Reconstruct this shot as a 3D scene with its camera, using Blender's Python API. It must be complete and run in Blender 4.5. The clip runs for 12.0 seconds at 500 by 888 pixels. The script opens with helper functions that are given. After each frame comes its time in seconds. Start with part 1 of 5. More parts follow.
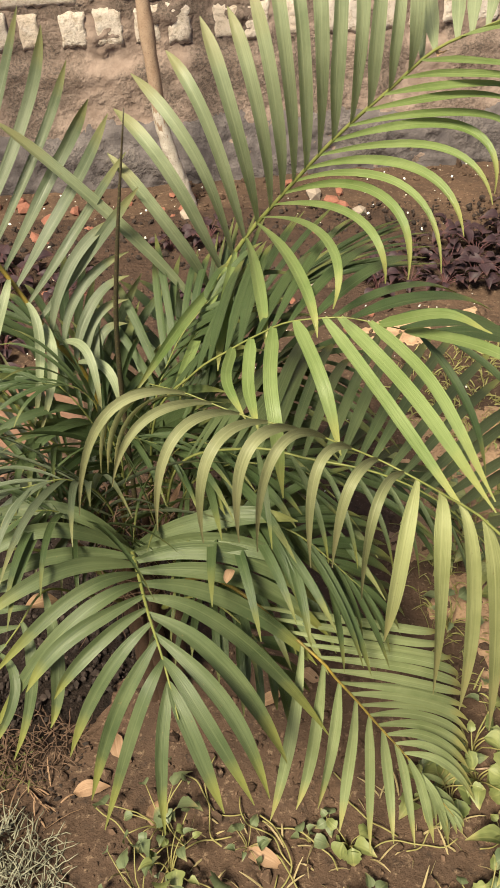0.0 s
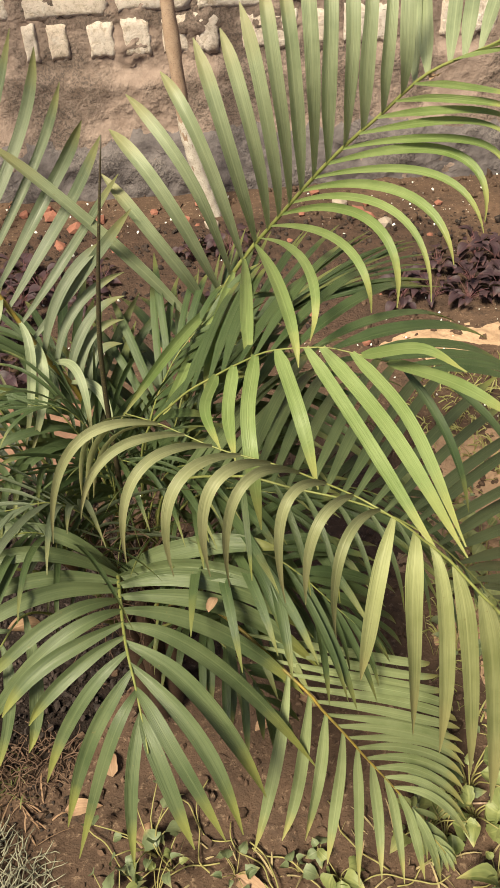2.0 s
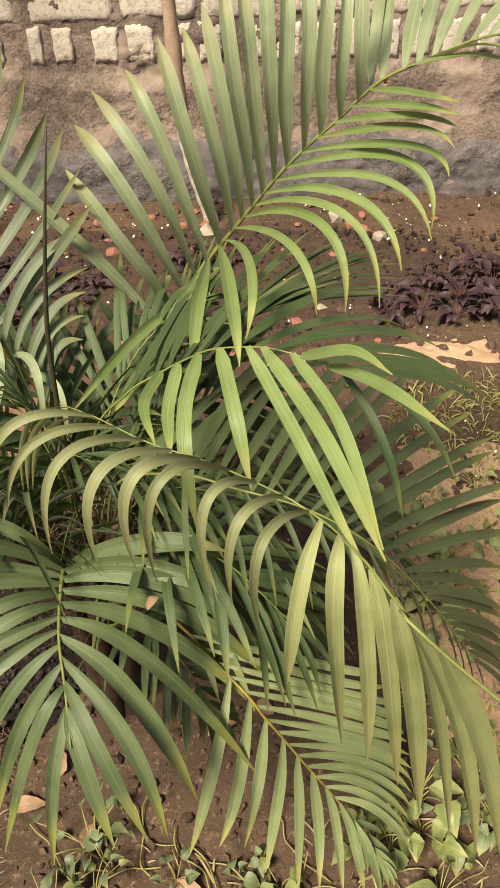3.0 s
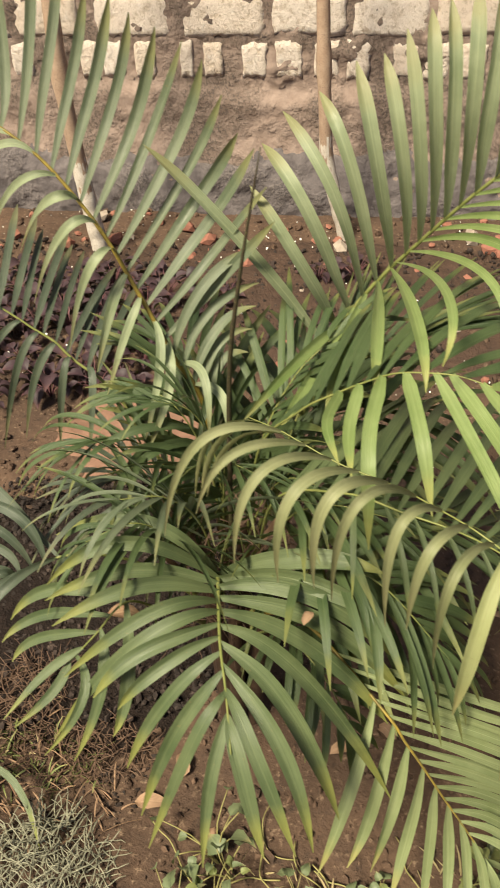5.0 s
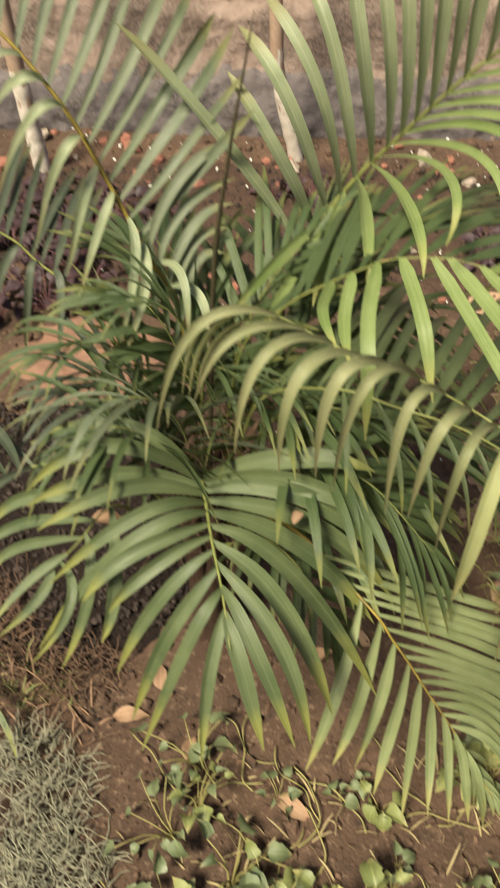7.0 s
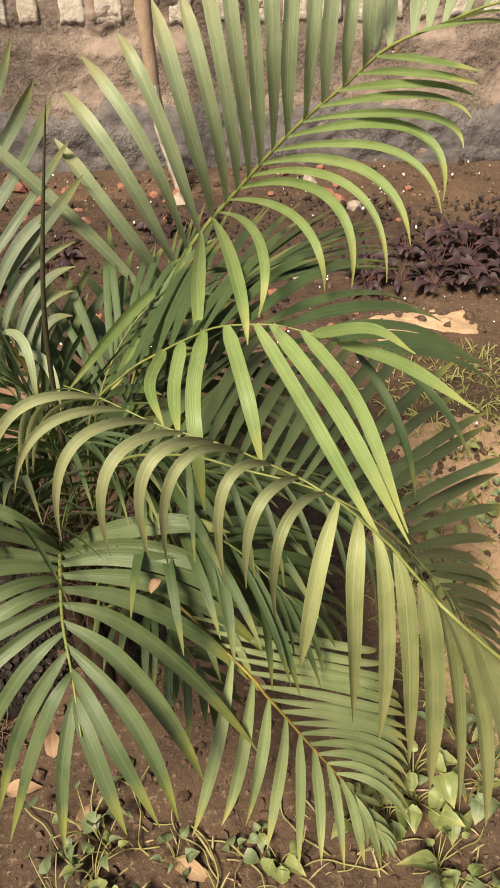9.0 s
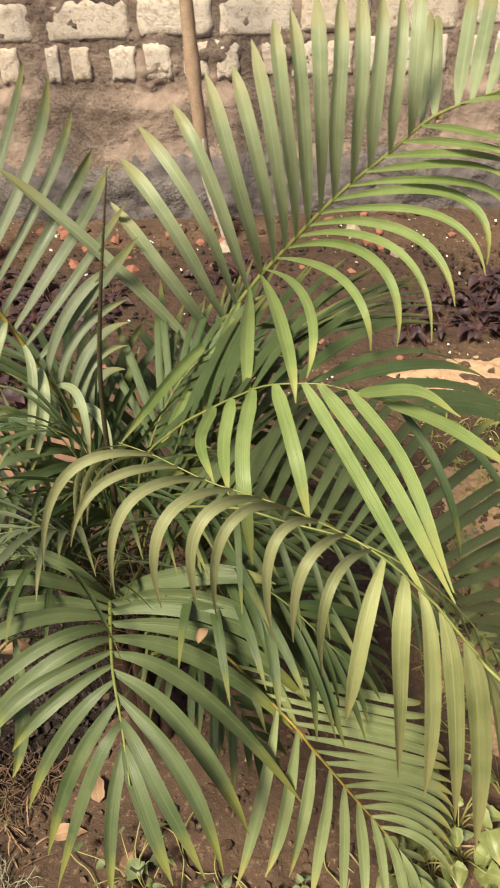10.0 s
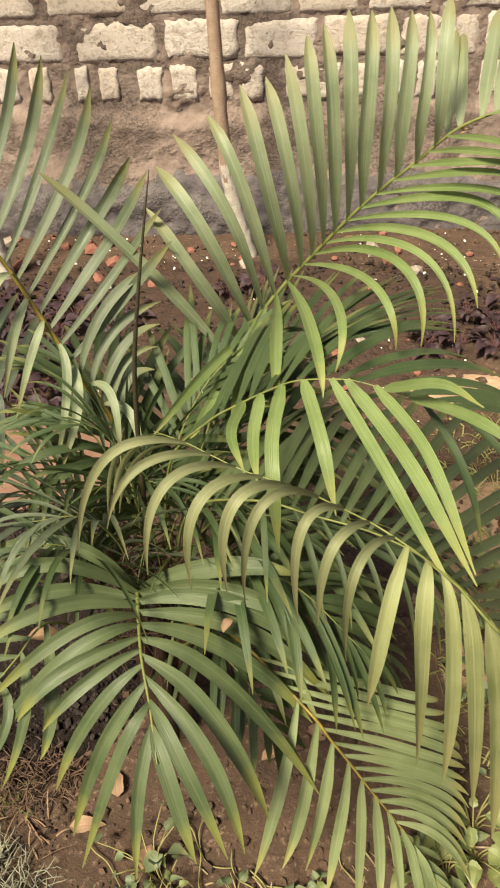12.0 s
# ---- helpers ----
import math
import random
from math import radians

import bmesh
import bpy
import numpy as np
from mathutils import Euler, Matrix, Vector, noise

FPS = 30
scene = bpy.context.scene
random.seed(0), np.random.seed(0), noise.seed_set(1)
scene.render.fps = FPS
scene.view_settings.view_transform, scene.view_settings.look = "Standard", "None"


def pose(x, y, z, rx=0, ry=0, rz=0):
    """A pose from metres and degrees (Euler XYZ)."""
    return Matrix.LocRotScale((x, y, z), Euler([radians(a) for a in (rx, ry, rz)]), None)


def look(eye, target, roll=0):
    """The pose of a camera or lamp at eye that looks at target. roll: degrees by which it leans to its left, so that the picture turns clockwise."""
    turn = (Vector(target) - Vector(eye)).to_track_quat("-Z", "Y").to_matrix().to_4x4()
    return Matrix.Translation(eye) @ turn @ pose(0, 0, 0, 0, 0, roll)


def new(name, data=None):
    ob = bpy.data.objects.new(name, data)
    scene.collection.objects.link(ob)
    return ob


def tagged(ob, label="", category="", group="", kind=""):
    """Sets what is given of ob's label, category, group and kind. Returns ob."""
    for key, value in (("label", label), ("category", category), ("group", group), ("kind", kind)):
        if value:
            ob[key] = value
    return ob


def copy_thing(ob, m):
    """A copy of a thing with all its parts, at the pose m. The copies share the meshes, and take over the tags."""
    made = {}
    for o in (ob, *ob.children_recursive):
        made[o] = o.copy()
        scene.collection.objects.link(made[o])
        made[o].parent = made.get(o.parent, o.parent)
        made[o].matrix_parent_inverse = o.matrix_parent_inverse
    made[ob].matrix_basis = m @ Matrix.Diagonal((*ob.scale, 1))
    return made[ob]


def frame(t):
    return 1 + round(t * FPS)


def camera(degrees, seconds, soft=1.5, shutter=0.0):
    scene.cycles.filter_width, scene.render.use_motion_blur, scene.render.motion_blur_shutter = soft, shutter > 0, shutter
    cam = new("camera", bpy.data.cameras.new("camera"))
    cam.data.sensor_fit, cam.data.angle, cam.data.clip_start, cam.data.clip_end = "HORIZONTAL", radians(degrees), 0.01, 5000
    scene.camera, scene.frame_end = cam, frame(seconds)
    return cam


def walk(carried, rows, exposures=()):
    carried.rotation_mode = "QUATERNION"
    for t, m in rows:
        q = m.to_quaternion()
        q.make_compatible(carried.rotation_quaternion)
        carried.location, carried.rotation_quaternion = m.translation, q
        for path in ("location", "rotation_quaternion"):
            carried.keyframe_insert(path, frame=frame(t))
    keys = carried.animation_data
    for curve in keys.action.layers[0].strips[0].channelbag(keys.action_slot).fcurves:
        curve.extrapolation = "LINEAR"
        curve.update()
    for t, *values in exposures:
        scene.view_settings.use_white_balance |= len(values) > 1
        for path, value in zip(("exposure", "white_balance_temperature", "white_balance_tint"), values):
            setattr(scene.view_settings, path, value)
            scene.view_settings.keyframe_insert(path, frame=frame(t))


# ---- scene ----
cam = camera(33.3, 12.0, shutter=0.4)
PATH = [
    (0, (0.482, 0.642, 1.651), (0.554, 2.126, 0.312), -2.8),
    (0.5, (0.483, 0.653, 1.653), (0.587, 2.139, 0.318), -2.4),
    (1, (0.536, 0.677, 1.658), (0.611, 2.168, 0.327), -2.7),
    (1.5, (0.558, 0.673, 1.661), (0.584, 2.163, 0.327), -3.5),
    (2, (0.564, 0.677, 1.662), (0.544, 2.17, 0.331), -4.0),
    (2.5, (0.608, 0.676, 1.651), (0.575, 2.178, 0.33), -2.9),
    (2.7, (0.647, 0.668, 1.643), (0.618, 2.174, 0.328), -2.3),
    (4.3, (0.663, 0.663, 1.642), (0.489, 2.183, 0.354), -2.5),
    (4.5, (0.631, 0.659, 1.642), (0.417, 2.174, 0.354), -2.9),
    (5, (0.536, 0.658, 1.661), (0.286, 2.173, 0.38), -2.7),
    (5.5, (0.462, 0.649, 1.694), (0.227, 2.197, 0.45), -1.5),
    (6, (0.427, 0.622, 1.695), (0.185, 2.184, 0.471), -1.7),
    (6.5, (0.431, 0.607, 1.685), (0.225, 2.152, 0.432), -1.4),
    (7, (0.462, 0.631, 1.591), (0.37, 2.071, 0.205), 0.1),
    (7.5, (0.517, 0.681, 1.536), (0.518, 2.03, 0.06), 1.5),
    (7.7, (0.538, 0.701, 1.556), (0.561, 2.058, 0.087), 1.6),
    (9.3, (0.594, 0.693, 1.643), (0.642, 2.173, 0.299), -0.7),
    (9.5, (0.593, 0.692, 1.649), (0.63, 2.181, 0.314), -1.1),
    (10, (0.585, 0.689, 1.675), (0.542, 2.213, 0.38), -2.4),
    (10.5, (0.593, 0.707, 1.678), (0.467, 2.261, 0.426), -2.1),
    (11, (0.6, 0.71, 1.682), (0.428, 2.277, 0.451), -2.2),
    (11.5, (0.576, 0.672, 1.684), (0.433, 2.235, 0.444), -2.7),
    (12, (0.563, 0.629, 1.673), (0.492, 2.186, 0.42), -2.0),
]
walk(cam, [(t, look(eye, target, roll)) for t, eye, target, roll in PATH], [(0, 0.8), (12, 0.8)])

# ---- world, sun ----
SUN_AZ, SUN_EL = radians(-122), radians(55)      # where the sun stands: azimuth from +x, height
world = bpy.data.worlds.new("sky")
scene.world = world
world.use_nodes = True
wn = world.node_tree.nodes
sky = wn.new("ShaderNodeTexSky")
sky.sky_type = "NISHITA"
sky.sun_disc = False
sky.sun_elevation = SUN_EL
sky.sun_rotation = radians(90) - SUN_AZ
sky.air_density, sky.dust_density = 1.0, 3.0
wn["Background"].inputs["Strength"].default_value = 0.05
world.node_tree.links.new(sky.outputs["Color"], wn["Background"].inputs["Color"])
sun_dir = Vector((math.cos(SUN_AZ) * math.cos(SUN_EL), math.sin(SUN_AZ) * math.cos(SUN_EL), math.sin(SUN_EL)))
lamp = bpy.data.lights.new("sun", "SUN")
lamp.energy, lamp.angle, lamp.color = 5.6, radians(14), (1.0, 0.9, 0.66)
new("sun", lamp).matrix_basis = look(sun_dir * 20, (0, 0, 0))


# ---- materials ----
class Nodes:
    """A short way to write a node material."""

    def __init__(self, name):
        self.mat = bpy.data.materials.new(name)
        self.mat.use_nodes = True
        self.t = self.mat.node_tree
        self.bsdf = self.t.nodes["Principled BSDF"]
        self.out = self.t.nodes["Material Output"]

    def n(self, kind, **values):
        node = self.t.nodes.new(kind)
        for key, value in values.items():
            node.inputs[key].default_value = value
        return node

    def link(self, a, b):
        self.t.links.new(a, b)

    def coord(self, which="Object"):
        return self.t.nodes.new("ShaderNodeTexCoord").outputs[which]

    def position(self):
        return self.t.nodes.new("ShaderNodeNewGeometry").outputs["Position"]

    def noise(self, vec, scale, detail=6.0, rough=0.6, out="Fac"):
        node = self.n("ShaderNodeTexNoise", Scale=scale, Detail=detail, Roughness=rough)
        self.link(vec, node.inputs["Vector"])
        return node.outputs[out]

    def ramp(self, fac, *stops):
        node = self.t.nodes.new("ShaderNodeValToRGB")
        r = node.color_ramp
        while len(r.elements) < len(stops):
            r.elements.new(0.5)
        for e, (p, c) in zip(r.elements, stops):
            e.position, e.color = p, (*c, 1) if len(c) == 3 else c
        self.link(fac, node.inputs["Fac"])
        return node.outputs["Color"]

    def mix(self, fac, a, b, mode="MIX"):
        node = self.t.nodes.new("ShaderNodeMix")
        node.data_type, node.blend_type = "RGBA", mode
        for value, key in ((fac, 0), (a, 6), (b, 7)):
            if isinstance(value, (int, float)):
                node.inputs[key].default_value = value
            elif isinstance(value, tuple):
                node.inputs[key].default_value = (*value, 1)
            else:
                self.link(value, node.inputs[key])
        return node.outputs[2]

    def math(self, op, a, b=0.5):
        node = self.t.nodes.new("ShaderNodeMath")
        node.operation = op
        for value, key in ((a, 0), (b, 1)):
            if isinstance(value, (int, float)):
                node.inputs[key].default_value = value
            else:
                self.link(value, node.inputs[key])
        return node.outputs[0]

    def bump(self, height, strength, distance):
        node = self.n("ShaderNodeBump", Strength=strength, Distance=distance)
        self.link(height, node.inputs["Height"])
        self.link(node.outputs["Normal"], self.bsdf.inputs["Normal"])
        return node

    def colour(self, c):
        if isinstance(c, tuple):
            self.bsdf.inputs["Base Color"].default_value = (*c, 1)
        else:
            self.link(c, self.bsdf.inputs["Base Color"])

    def set(self, rough=0.6, spec=0.5):
        self.bsdf.inputs["Roughness"].default_value = rough
        self.bsdf.inputs["Specular IOR Level"].default_value = spec


def leaf_material(name, dark, light, tip, rough=0.38, glow_share=0.3, spec=0.65, streak=22.0):
    """A blade with lengthwise veins, mottled colour, a paler tip, and some light through it. UV: u across, v along."""
    m = Nodes(name)
    uv = m.coord("UV")
    sep = m.n("ShaderNodeSeparateXYZ")
    m.link(uv, sep.inputs[0])
    info = m.t.nodes.new("ShaderNodeObjectInfo").outputs["Random"]
    mapping = m.n("ShaderNodeMapping", Scale=(streak, 1.2, 1.0))
    m.link(uv, mapping.inputs["Vector"])
    offset = m.n("ShaderNodeCombineXYZ")
    m.link(m.math("MULTIPLY", info, 37.0), offset.inputs[2])
    m.link(offset.outputs[0], mapping.inputs["Location"])
    veins = m.noise(mapping.outputs[0], 1.0, 3.0, 0.6)
    blotch = m.noise(m.position(), 14.0, 4.0, 0.6)
    speck = m.noise(m.position(), 160.0, 3.0, 0.7)
    base = m.mix(m.ramp(blotch, (0.3, (0, 0, 0)), (0.72, (1, 1, 1))), dark, light)
    base = m.mix(info, base, m.mix(0.5, base, light))
    base = m.mix(m.ramp(veins, (0.42, (0, 0, 0)), (0.72, (0.45, 0.45, 0.45))), base, tuple(0.6 * c for c in dark))
    rib = m.ramp(m.math("ABSOLUTE", m.math("SUBTRACT", sep.outputs[0], 0.5)), (0.02, (0.6, 0.6, 0.6)), (0.06, (0, 0, 0)))
    base = m.mix(rib, base, light)
    ends = m.ramp(m.math("ADD", sep.outputs[1], m.math("MULTIPLY", blotch, 0.25)), (0.85, (0, 0, 0)), (1.15, (0.6, 0.6, 0.6)))
    base = m.mix(ends, base, tip)
    base = m.mix(m.ramp(speck, (0.66, (0, 0, 0)), (0.74, (0.6, 0.6, 0.6))), base, (0.2, 0.16, 0.07))
    m.colour(base)
    m.set(rough, spec)
    m.link(m.ramp(blotch, (0.3, (rough - 0.08,) * 3), (0.7, (rough + 0.12,) * 3)), m.bsdf.inputs["Roughness"])
    bump = m.bump(veins, 0.55, 0.002)
    glow = m.n("ShaderNodeBsdfTranslucent")
    m.link(m.mix(0.35, base, (0.3, 0.36, 0.06)), glow.inputs["Color"])
    m.link(bump.outputs["Normal"], glow.inputs["Normal"])
    both = m.n("ShaderNodeMixShader", Fac=glow_share)
    m.link(m.bsdf.outputs[0], both.inputs[1])
    m.link(glow.outputs[0], both.inputs[2])
    m.link(both.outputs[0], m.out.inputs["Surface"])
    return m.mat


def mottled(name, a, b, scale=30.0, rough=0.8, bump=0.4, depth=0.004, third=None, spec=0.3):
    """Two colours mixed at two scales, with a fine relief."""
    m = Nodes(name)
    p = m.position()
    big, small = m.noise(p, scale, 8.0, 0.65), m.noise(p, scale * 7, 4.0, 0.6)
    c = m.mix(m.ramp(big, (0.3, (0, 0, 0)), (0.7, (1, 1, 1))), a, b)
    if third:
        c = m.mix(m.ramp(small, (0.55, (0, 0, 0)), (0.75, (1, 1, 1))), c, third)
    c = m.mix(m.math("MULTIPLY", small, 0.5), c, tuple(0.55 * x for x in a))
    m.colour(c)
    m.set(rough, spec)
    m.bump(m.math("ADD", big, m.math("MULTIPLY", small, 0.5)), bump, depth)
    return m.mat


LEAF = leaf_material("greyish green palm leaf", (0.055, 0.083, 0.036), (0.125, 0.155, 0.07), (0.26, 0.26, 0.06), rough=0.44, glow_share=0.2, spec=0.5)
# Shaded copy of the leaf above, for fronds under and behind others.
LEAF_DEEP_SHADE = leaf_material("green palm leaf in deep shade", (0.033, 0.058, 0.022), (0.082, 0.115, 0.045), (0.2, 0.2, 0.06), rough=0.46, glow_share=0.2, spec=0.45)
# Sunlit copies: the sun's brightness is put into these two leaf colours.
LEAF_DULL_SUN = leaf_material("palm leaf painted dull sunlit", (0.22, 0.245, 0.1), (0.36, 0.375, 0.18), (0.36, 0.32, 0.14), rough=0.5, spec=0.4)
LEAF_SUN = leaf_material("hanging palm leaf painted sunlit", (0.125, 0.185, 0.052), (0.24, 0.3, 0.115), (0.36, 0.34, 0.11), rough=0.4, glow_share=0.25, spec=0.5)
# Sky sheen is painted in as a pale base colour.
LEAF_TALL = leaf_material("tall palm leaf paled for sheen", (0.18, 0.22, 0.125), (0.33, 0.37, 0.225), (0.25, 0.22, 0.09), rough=0.42, spec=0.55)
LEAF_MID = leaf_material("olive palm leaf", (0.16, 0.2, 0.085), (0.28, 0.32, 0.16), (0.36, 0.31, 0.1), rough=0.45, spec=0.5)
LEAF_OLIVE = leaf_material("greyish olive palm leaf", (0.165, 0.182, 0.08), (0.28, 0.285, 0.15), (0.26, 0.24, 0.12), rough=0.5, glow_share=0.2, spec=0.45)
# The left side's shade is put into these two greyer leaf colours.
LEAF_SHADE = leaf_material("grey-green palm leaf in shade", (0.038, 0.055, 0.035), (0.088, 0.106, 0.072), (0.18, 0.17, 0.08), rough=0.45, glow_share=0.15, spec=0.45)
LEAF_SOFT_SHADE = leaf_material("palm leaf in soft grey shade", (0.075, 0.1, 0.058), (0.16, 0.185, 0.115), (0.24, 0.23, 0.09), rough=0.45, glow_share=0.22, spec=0.45)
RACHIS = mottled("green leaf stalk", (0.14, 0.165, 0.045), (0.24, 0.24, 0.08), 60, 0.45, 0.2, 0.001)
RACHIS_YELLOW = mottled("yellow leaf stalk", (0.32, 0.23, 0.04), (0.08, 0.072, 0.03), 38, 0.42, 0.2, 0.001, (0.07, 0.055, 0.02))
SHEATH = mottled("brown leaf sheath", (0.05, 0.028, 0.02), (0.1, 0.06, 0.036), 40, 0.7, 0.5, 0.003)
DRY = leaf_material("dry leaf", (0.22, 0.13, 0.08), (0.38, 0.25, 0.165), (0.28, 0.17, 0.1), rough=0.7, glow_share=0.15, spec=0.2)
DRY_DARK = leaf_material("papery brown sheath", (0.12, 0.07, 0.045), (0.24, 0.15, 0.1), (0.2, 0.12, 0.08), rough=0.75, glow_share=0.12, spec=0.2)
STRAW = mottled("dead grey-green straw", (0.19, 0.19, 0.135), (0.32, 0.3, 0.22), 50, 0.8, 0.3, 0.001)
FIBRE = mottled("brown dead fibre", (0.085, 0.05, 0.033), (0.17, 0.105, 0.072), 50, 0.85, 0.3, 0.001)
WEED = leaf_material("weed leaf", (0.085, 0.12, 0.035), (0.28, 0.3, 0.11), (0.4, 0.35, 0.14), rough=0.55, glow_share=0.28, streak=7)
WEED_DULL = leaf_material("dull weed leaf", (0.07, 0.1, 0.045), (0.17, 0.2, 0.1), (0.3, 0.26, 0.12), rough=0.55, glow_share=0.2, streak=7)
GRASS = leaf_material("yellow-green grass blade", (0.24, 0.25, 0.07), (0.42, 0.4, 0.15), (0.5, 0.44, 0.2), rough=0.55, glow_share=0.3)
WEED_STEM = mottled("weed stem", (0.2, 0.2, 0.07), (0.3, 0.24, 0.1), 60, 0.6, 0.2, 0.001)
PURPLE = leaf_material("purple leaf", (0.024, 0.014, 0.019), (0.06, 0.034, 0.042), (0.09, 0.04, 0.038), rough=0.55, glow_share=0.12, spec=0.25, streak=8)
PURPLE_STEM = mottled("purple stem", (0.1, 0.04, 0.05), (0.16, 0.07, 0.07), 60, 0.6, 0.2, 0.001)
SPEAR = mottled("dark spear leaf", (0.028, 0.03, 0.016), (0.06, 0.04, 0.025), 50, 0.5, 0.3, 0.001, (0.2, 0.18, 0.07))
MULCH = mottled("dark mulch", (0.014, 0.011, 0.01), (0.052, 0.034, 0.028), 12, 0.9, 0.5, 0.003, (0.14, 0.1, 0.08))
STRAW_LEAF = leaf_material("straw blade", (0.3, 0.23, 0.11), (0.42, 0.34, 0.18), (0.4, 0.32, 0.18), rough=0.7, glow_share=0.2)
PETAL = mottled("white petal", (0.78, 0.78, 0.72), (0.85, 0.84, 0.78), 80, 0.6, 0.1, 0.001)


def block_material():
    """Rough limestone: cream, finely pitted, stained in places; each block a little different."""
    m = Nodes("cream limestone block")
    p = m.position()
    info = m.t.nodes.new("ShaderNodeObjectInfo").outputs["Random"]
    big, mid, fine, chalk = m.noise(p, 7, 6, 0.6), m.noise(p, 42, 9, 0.75), m.noise(p, 120, 6, 0.75), m.noise(p, 19, 7, 0.75)
    c = m.mix(info, (0.8, 0.67, 0.57), (0.87, 0.77, 0.7))
    c = m.mix(m.ramp(chalk, (0.54, (0, 0, 0)), (0.66, (0.8, 0.8, 0.8))), c, (0.84, 0.76, 0.7))
    c = m.mix(m.ramp(mid, (0.36, (0.85, 0.85, 0.85)), (0.5, (0, 0, 0))), c, (0.5, 0.39, 0.29))
    c = m.mix(m.ramp(fine, (0.3, (0.6, 0.6, 0.6)), (0.43, (0, 0, 0))), c, (0.3, 0.22, 0.16))
    c = m.mix(m.ramp(m.math("ADD", big, m.math("MULTIPLY", mid, 0.35)), (0.8, (0, 0, 0)), (0.88, (0.7, 0.7, 0.7))), c, (0.42, 0.32, 0.25))
    m.colour(c)
    m.set(0.95, 0.12)
    m.bump(m.math("ADD", m.math("MULTIPLY", mid, 1.5), m.math("MULTIPLY", fine, 1.0)), 1.0, 0.018)
    return m.mat


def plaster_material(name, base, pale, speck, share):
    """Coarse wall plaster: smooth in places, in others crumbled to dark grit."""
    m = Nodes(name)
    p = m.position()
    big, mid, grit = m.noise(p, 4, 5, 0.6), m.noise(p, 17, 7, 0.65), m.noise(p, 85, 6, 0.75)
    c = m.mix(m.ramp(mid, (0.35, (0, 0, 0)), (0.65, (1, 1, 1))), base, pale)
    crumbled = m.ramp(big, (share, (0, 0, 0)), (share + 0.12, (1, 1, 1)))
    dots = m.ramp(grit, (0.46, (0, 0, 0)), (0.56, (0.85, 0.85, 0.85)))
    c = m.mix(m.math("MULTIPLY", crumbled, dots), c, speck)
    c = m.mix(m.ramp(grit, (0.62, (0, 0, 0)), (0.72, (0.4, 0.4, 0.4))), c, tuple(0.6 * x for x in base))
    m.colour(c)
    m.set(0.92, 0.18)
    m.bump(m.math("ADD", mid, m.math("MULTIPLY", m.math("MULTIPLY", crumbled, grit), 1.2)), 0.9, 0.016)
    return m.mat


BLOCK = block_material()
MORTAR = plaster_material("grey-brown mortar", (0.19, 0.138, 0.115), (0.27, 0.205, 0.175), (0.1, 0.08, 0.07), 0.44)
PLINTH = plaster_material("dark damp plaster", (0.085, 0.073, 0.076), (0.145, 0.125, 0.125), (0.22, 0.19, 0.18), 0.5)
BARK = mottled("peeled pole wood", (0.3, 0.2, 0.14), (0.42, 0.31, 0.23), 25, 0.8, 0.4, 0.003, (0.2, 0.13, 0.1))
LIME = mottled("flaking limewash", (0.44, 0.37, 0.31), (0.7, 0.65, 0.58), 26, 0.85, 0.6, 0.003, (0.27, 0.19, 0.14))
BRICK = mottled("broken red brick", (0.21, 0.085, 0.06), (0.3, 0.135, 0.095), 25, 0.9, 0.8, 0.004, (0.22, 0.08, 0.05))
STONE = mottled("pale pebble", (0.25, 0.2, 0.165), (0.36, 0.3, 0.25), 40, 0.85, 0.5, 0.002)


def soil_material():
    m = Nodes("red-brown garden soil")
    p = m.position()
    big, mid, fine = m.noise(p, 1.6, 5, 0.6), m.noise(p, 9, 8, 0.7), m.noise(p, 70, 6, 0.7)
    c = m.mix(m.ramp(big, (0.35, (0, 0, 0)), (0.65, (1, 1, 1))), (0.064, 0.041, 0.03), (0.118, 0.073, 0.05))
    c = m.mix(m.ramp(mid, (0.4, (0, 0, 0)), (0.68, (0.8, 0.8, 0.8))), c, (0.062, 0.04, 0.03))
    c = m.mix(m.ramp(fine, (0.56, (0, 0, 0)), (0.68, (0.6, 0.6, 0.6))), c, (0.3, 0.21, 0.145))
    c = m.mix(m.ramp(m.noise(p, 28, 7, 0.75), (0.32, (0.85, 0.85, 0.85)), (0.46, (0, 0, 0))), c, (0.035, 0.026, 0.022))
    m.colour(c)
    m.set(0.95, 0.15)
    m.bump(m.math("ADD", mid, m.math("MULTIPLY", fine, 0.35)), 0.9, 0.02)
    return m.mat


SOIL = soil_material()
COMPOST = mottled("compost darkened for shade", (0.015, 0.011, 0.01), (0.042, 0.028, 0.023), 30, 0.95, 1.0, 0.03, (0.085, 0.055, 0.04), 0.15)
BED = mottled("brown bed soil", (0.05, 0.032, 0.025), (0.12, 0.072, 0.052), 22, 0.95, 1.0, 0.025, (0.22, 0.14, 0.1), 0.2)
SAND = mottled("bare red earth", (0.17, 0.097, 0.068), (0.26, 0.15, 0.107), 7, 0.95, 0.9, 0.012, (0.2, 0.11, 0.07), 0.15)
# Sunlight on the right-hand earth is put into these two colours.
SAND_SUN = mottled("reddish earth painted sunlit", (0.29, 0.185, 0.12), (0.42, 0.28, 0.185), 11, 0.95, 1.0, 0.014, (0.2, 0.12, 0.08), 0.15)
SAND_PALE = mottled("sandy earth painted sunlit", (0.36, 0.235, 0.15), (0.48, 0.33, 0.22), 9, 0.95, 0.9, 0.012, (0.34, 0.2, 0.13), 0.15)


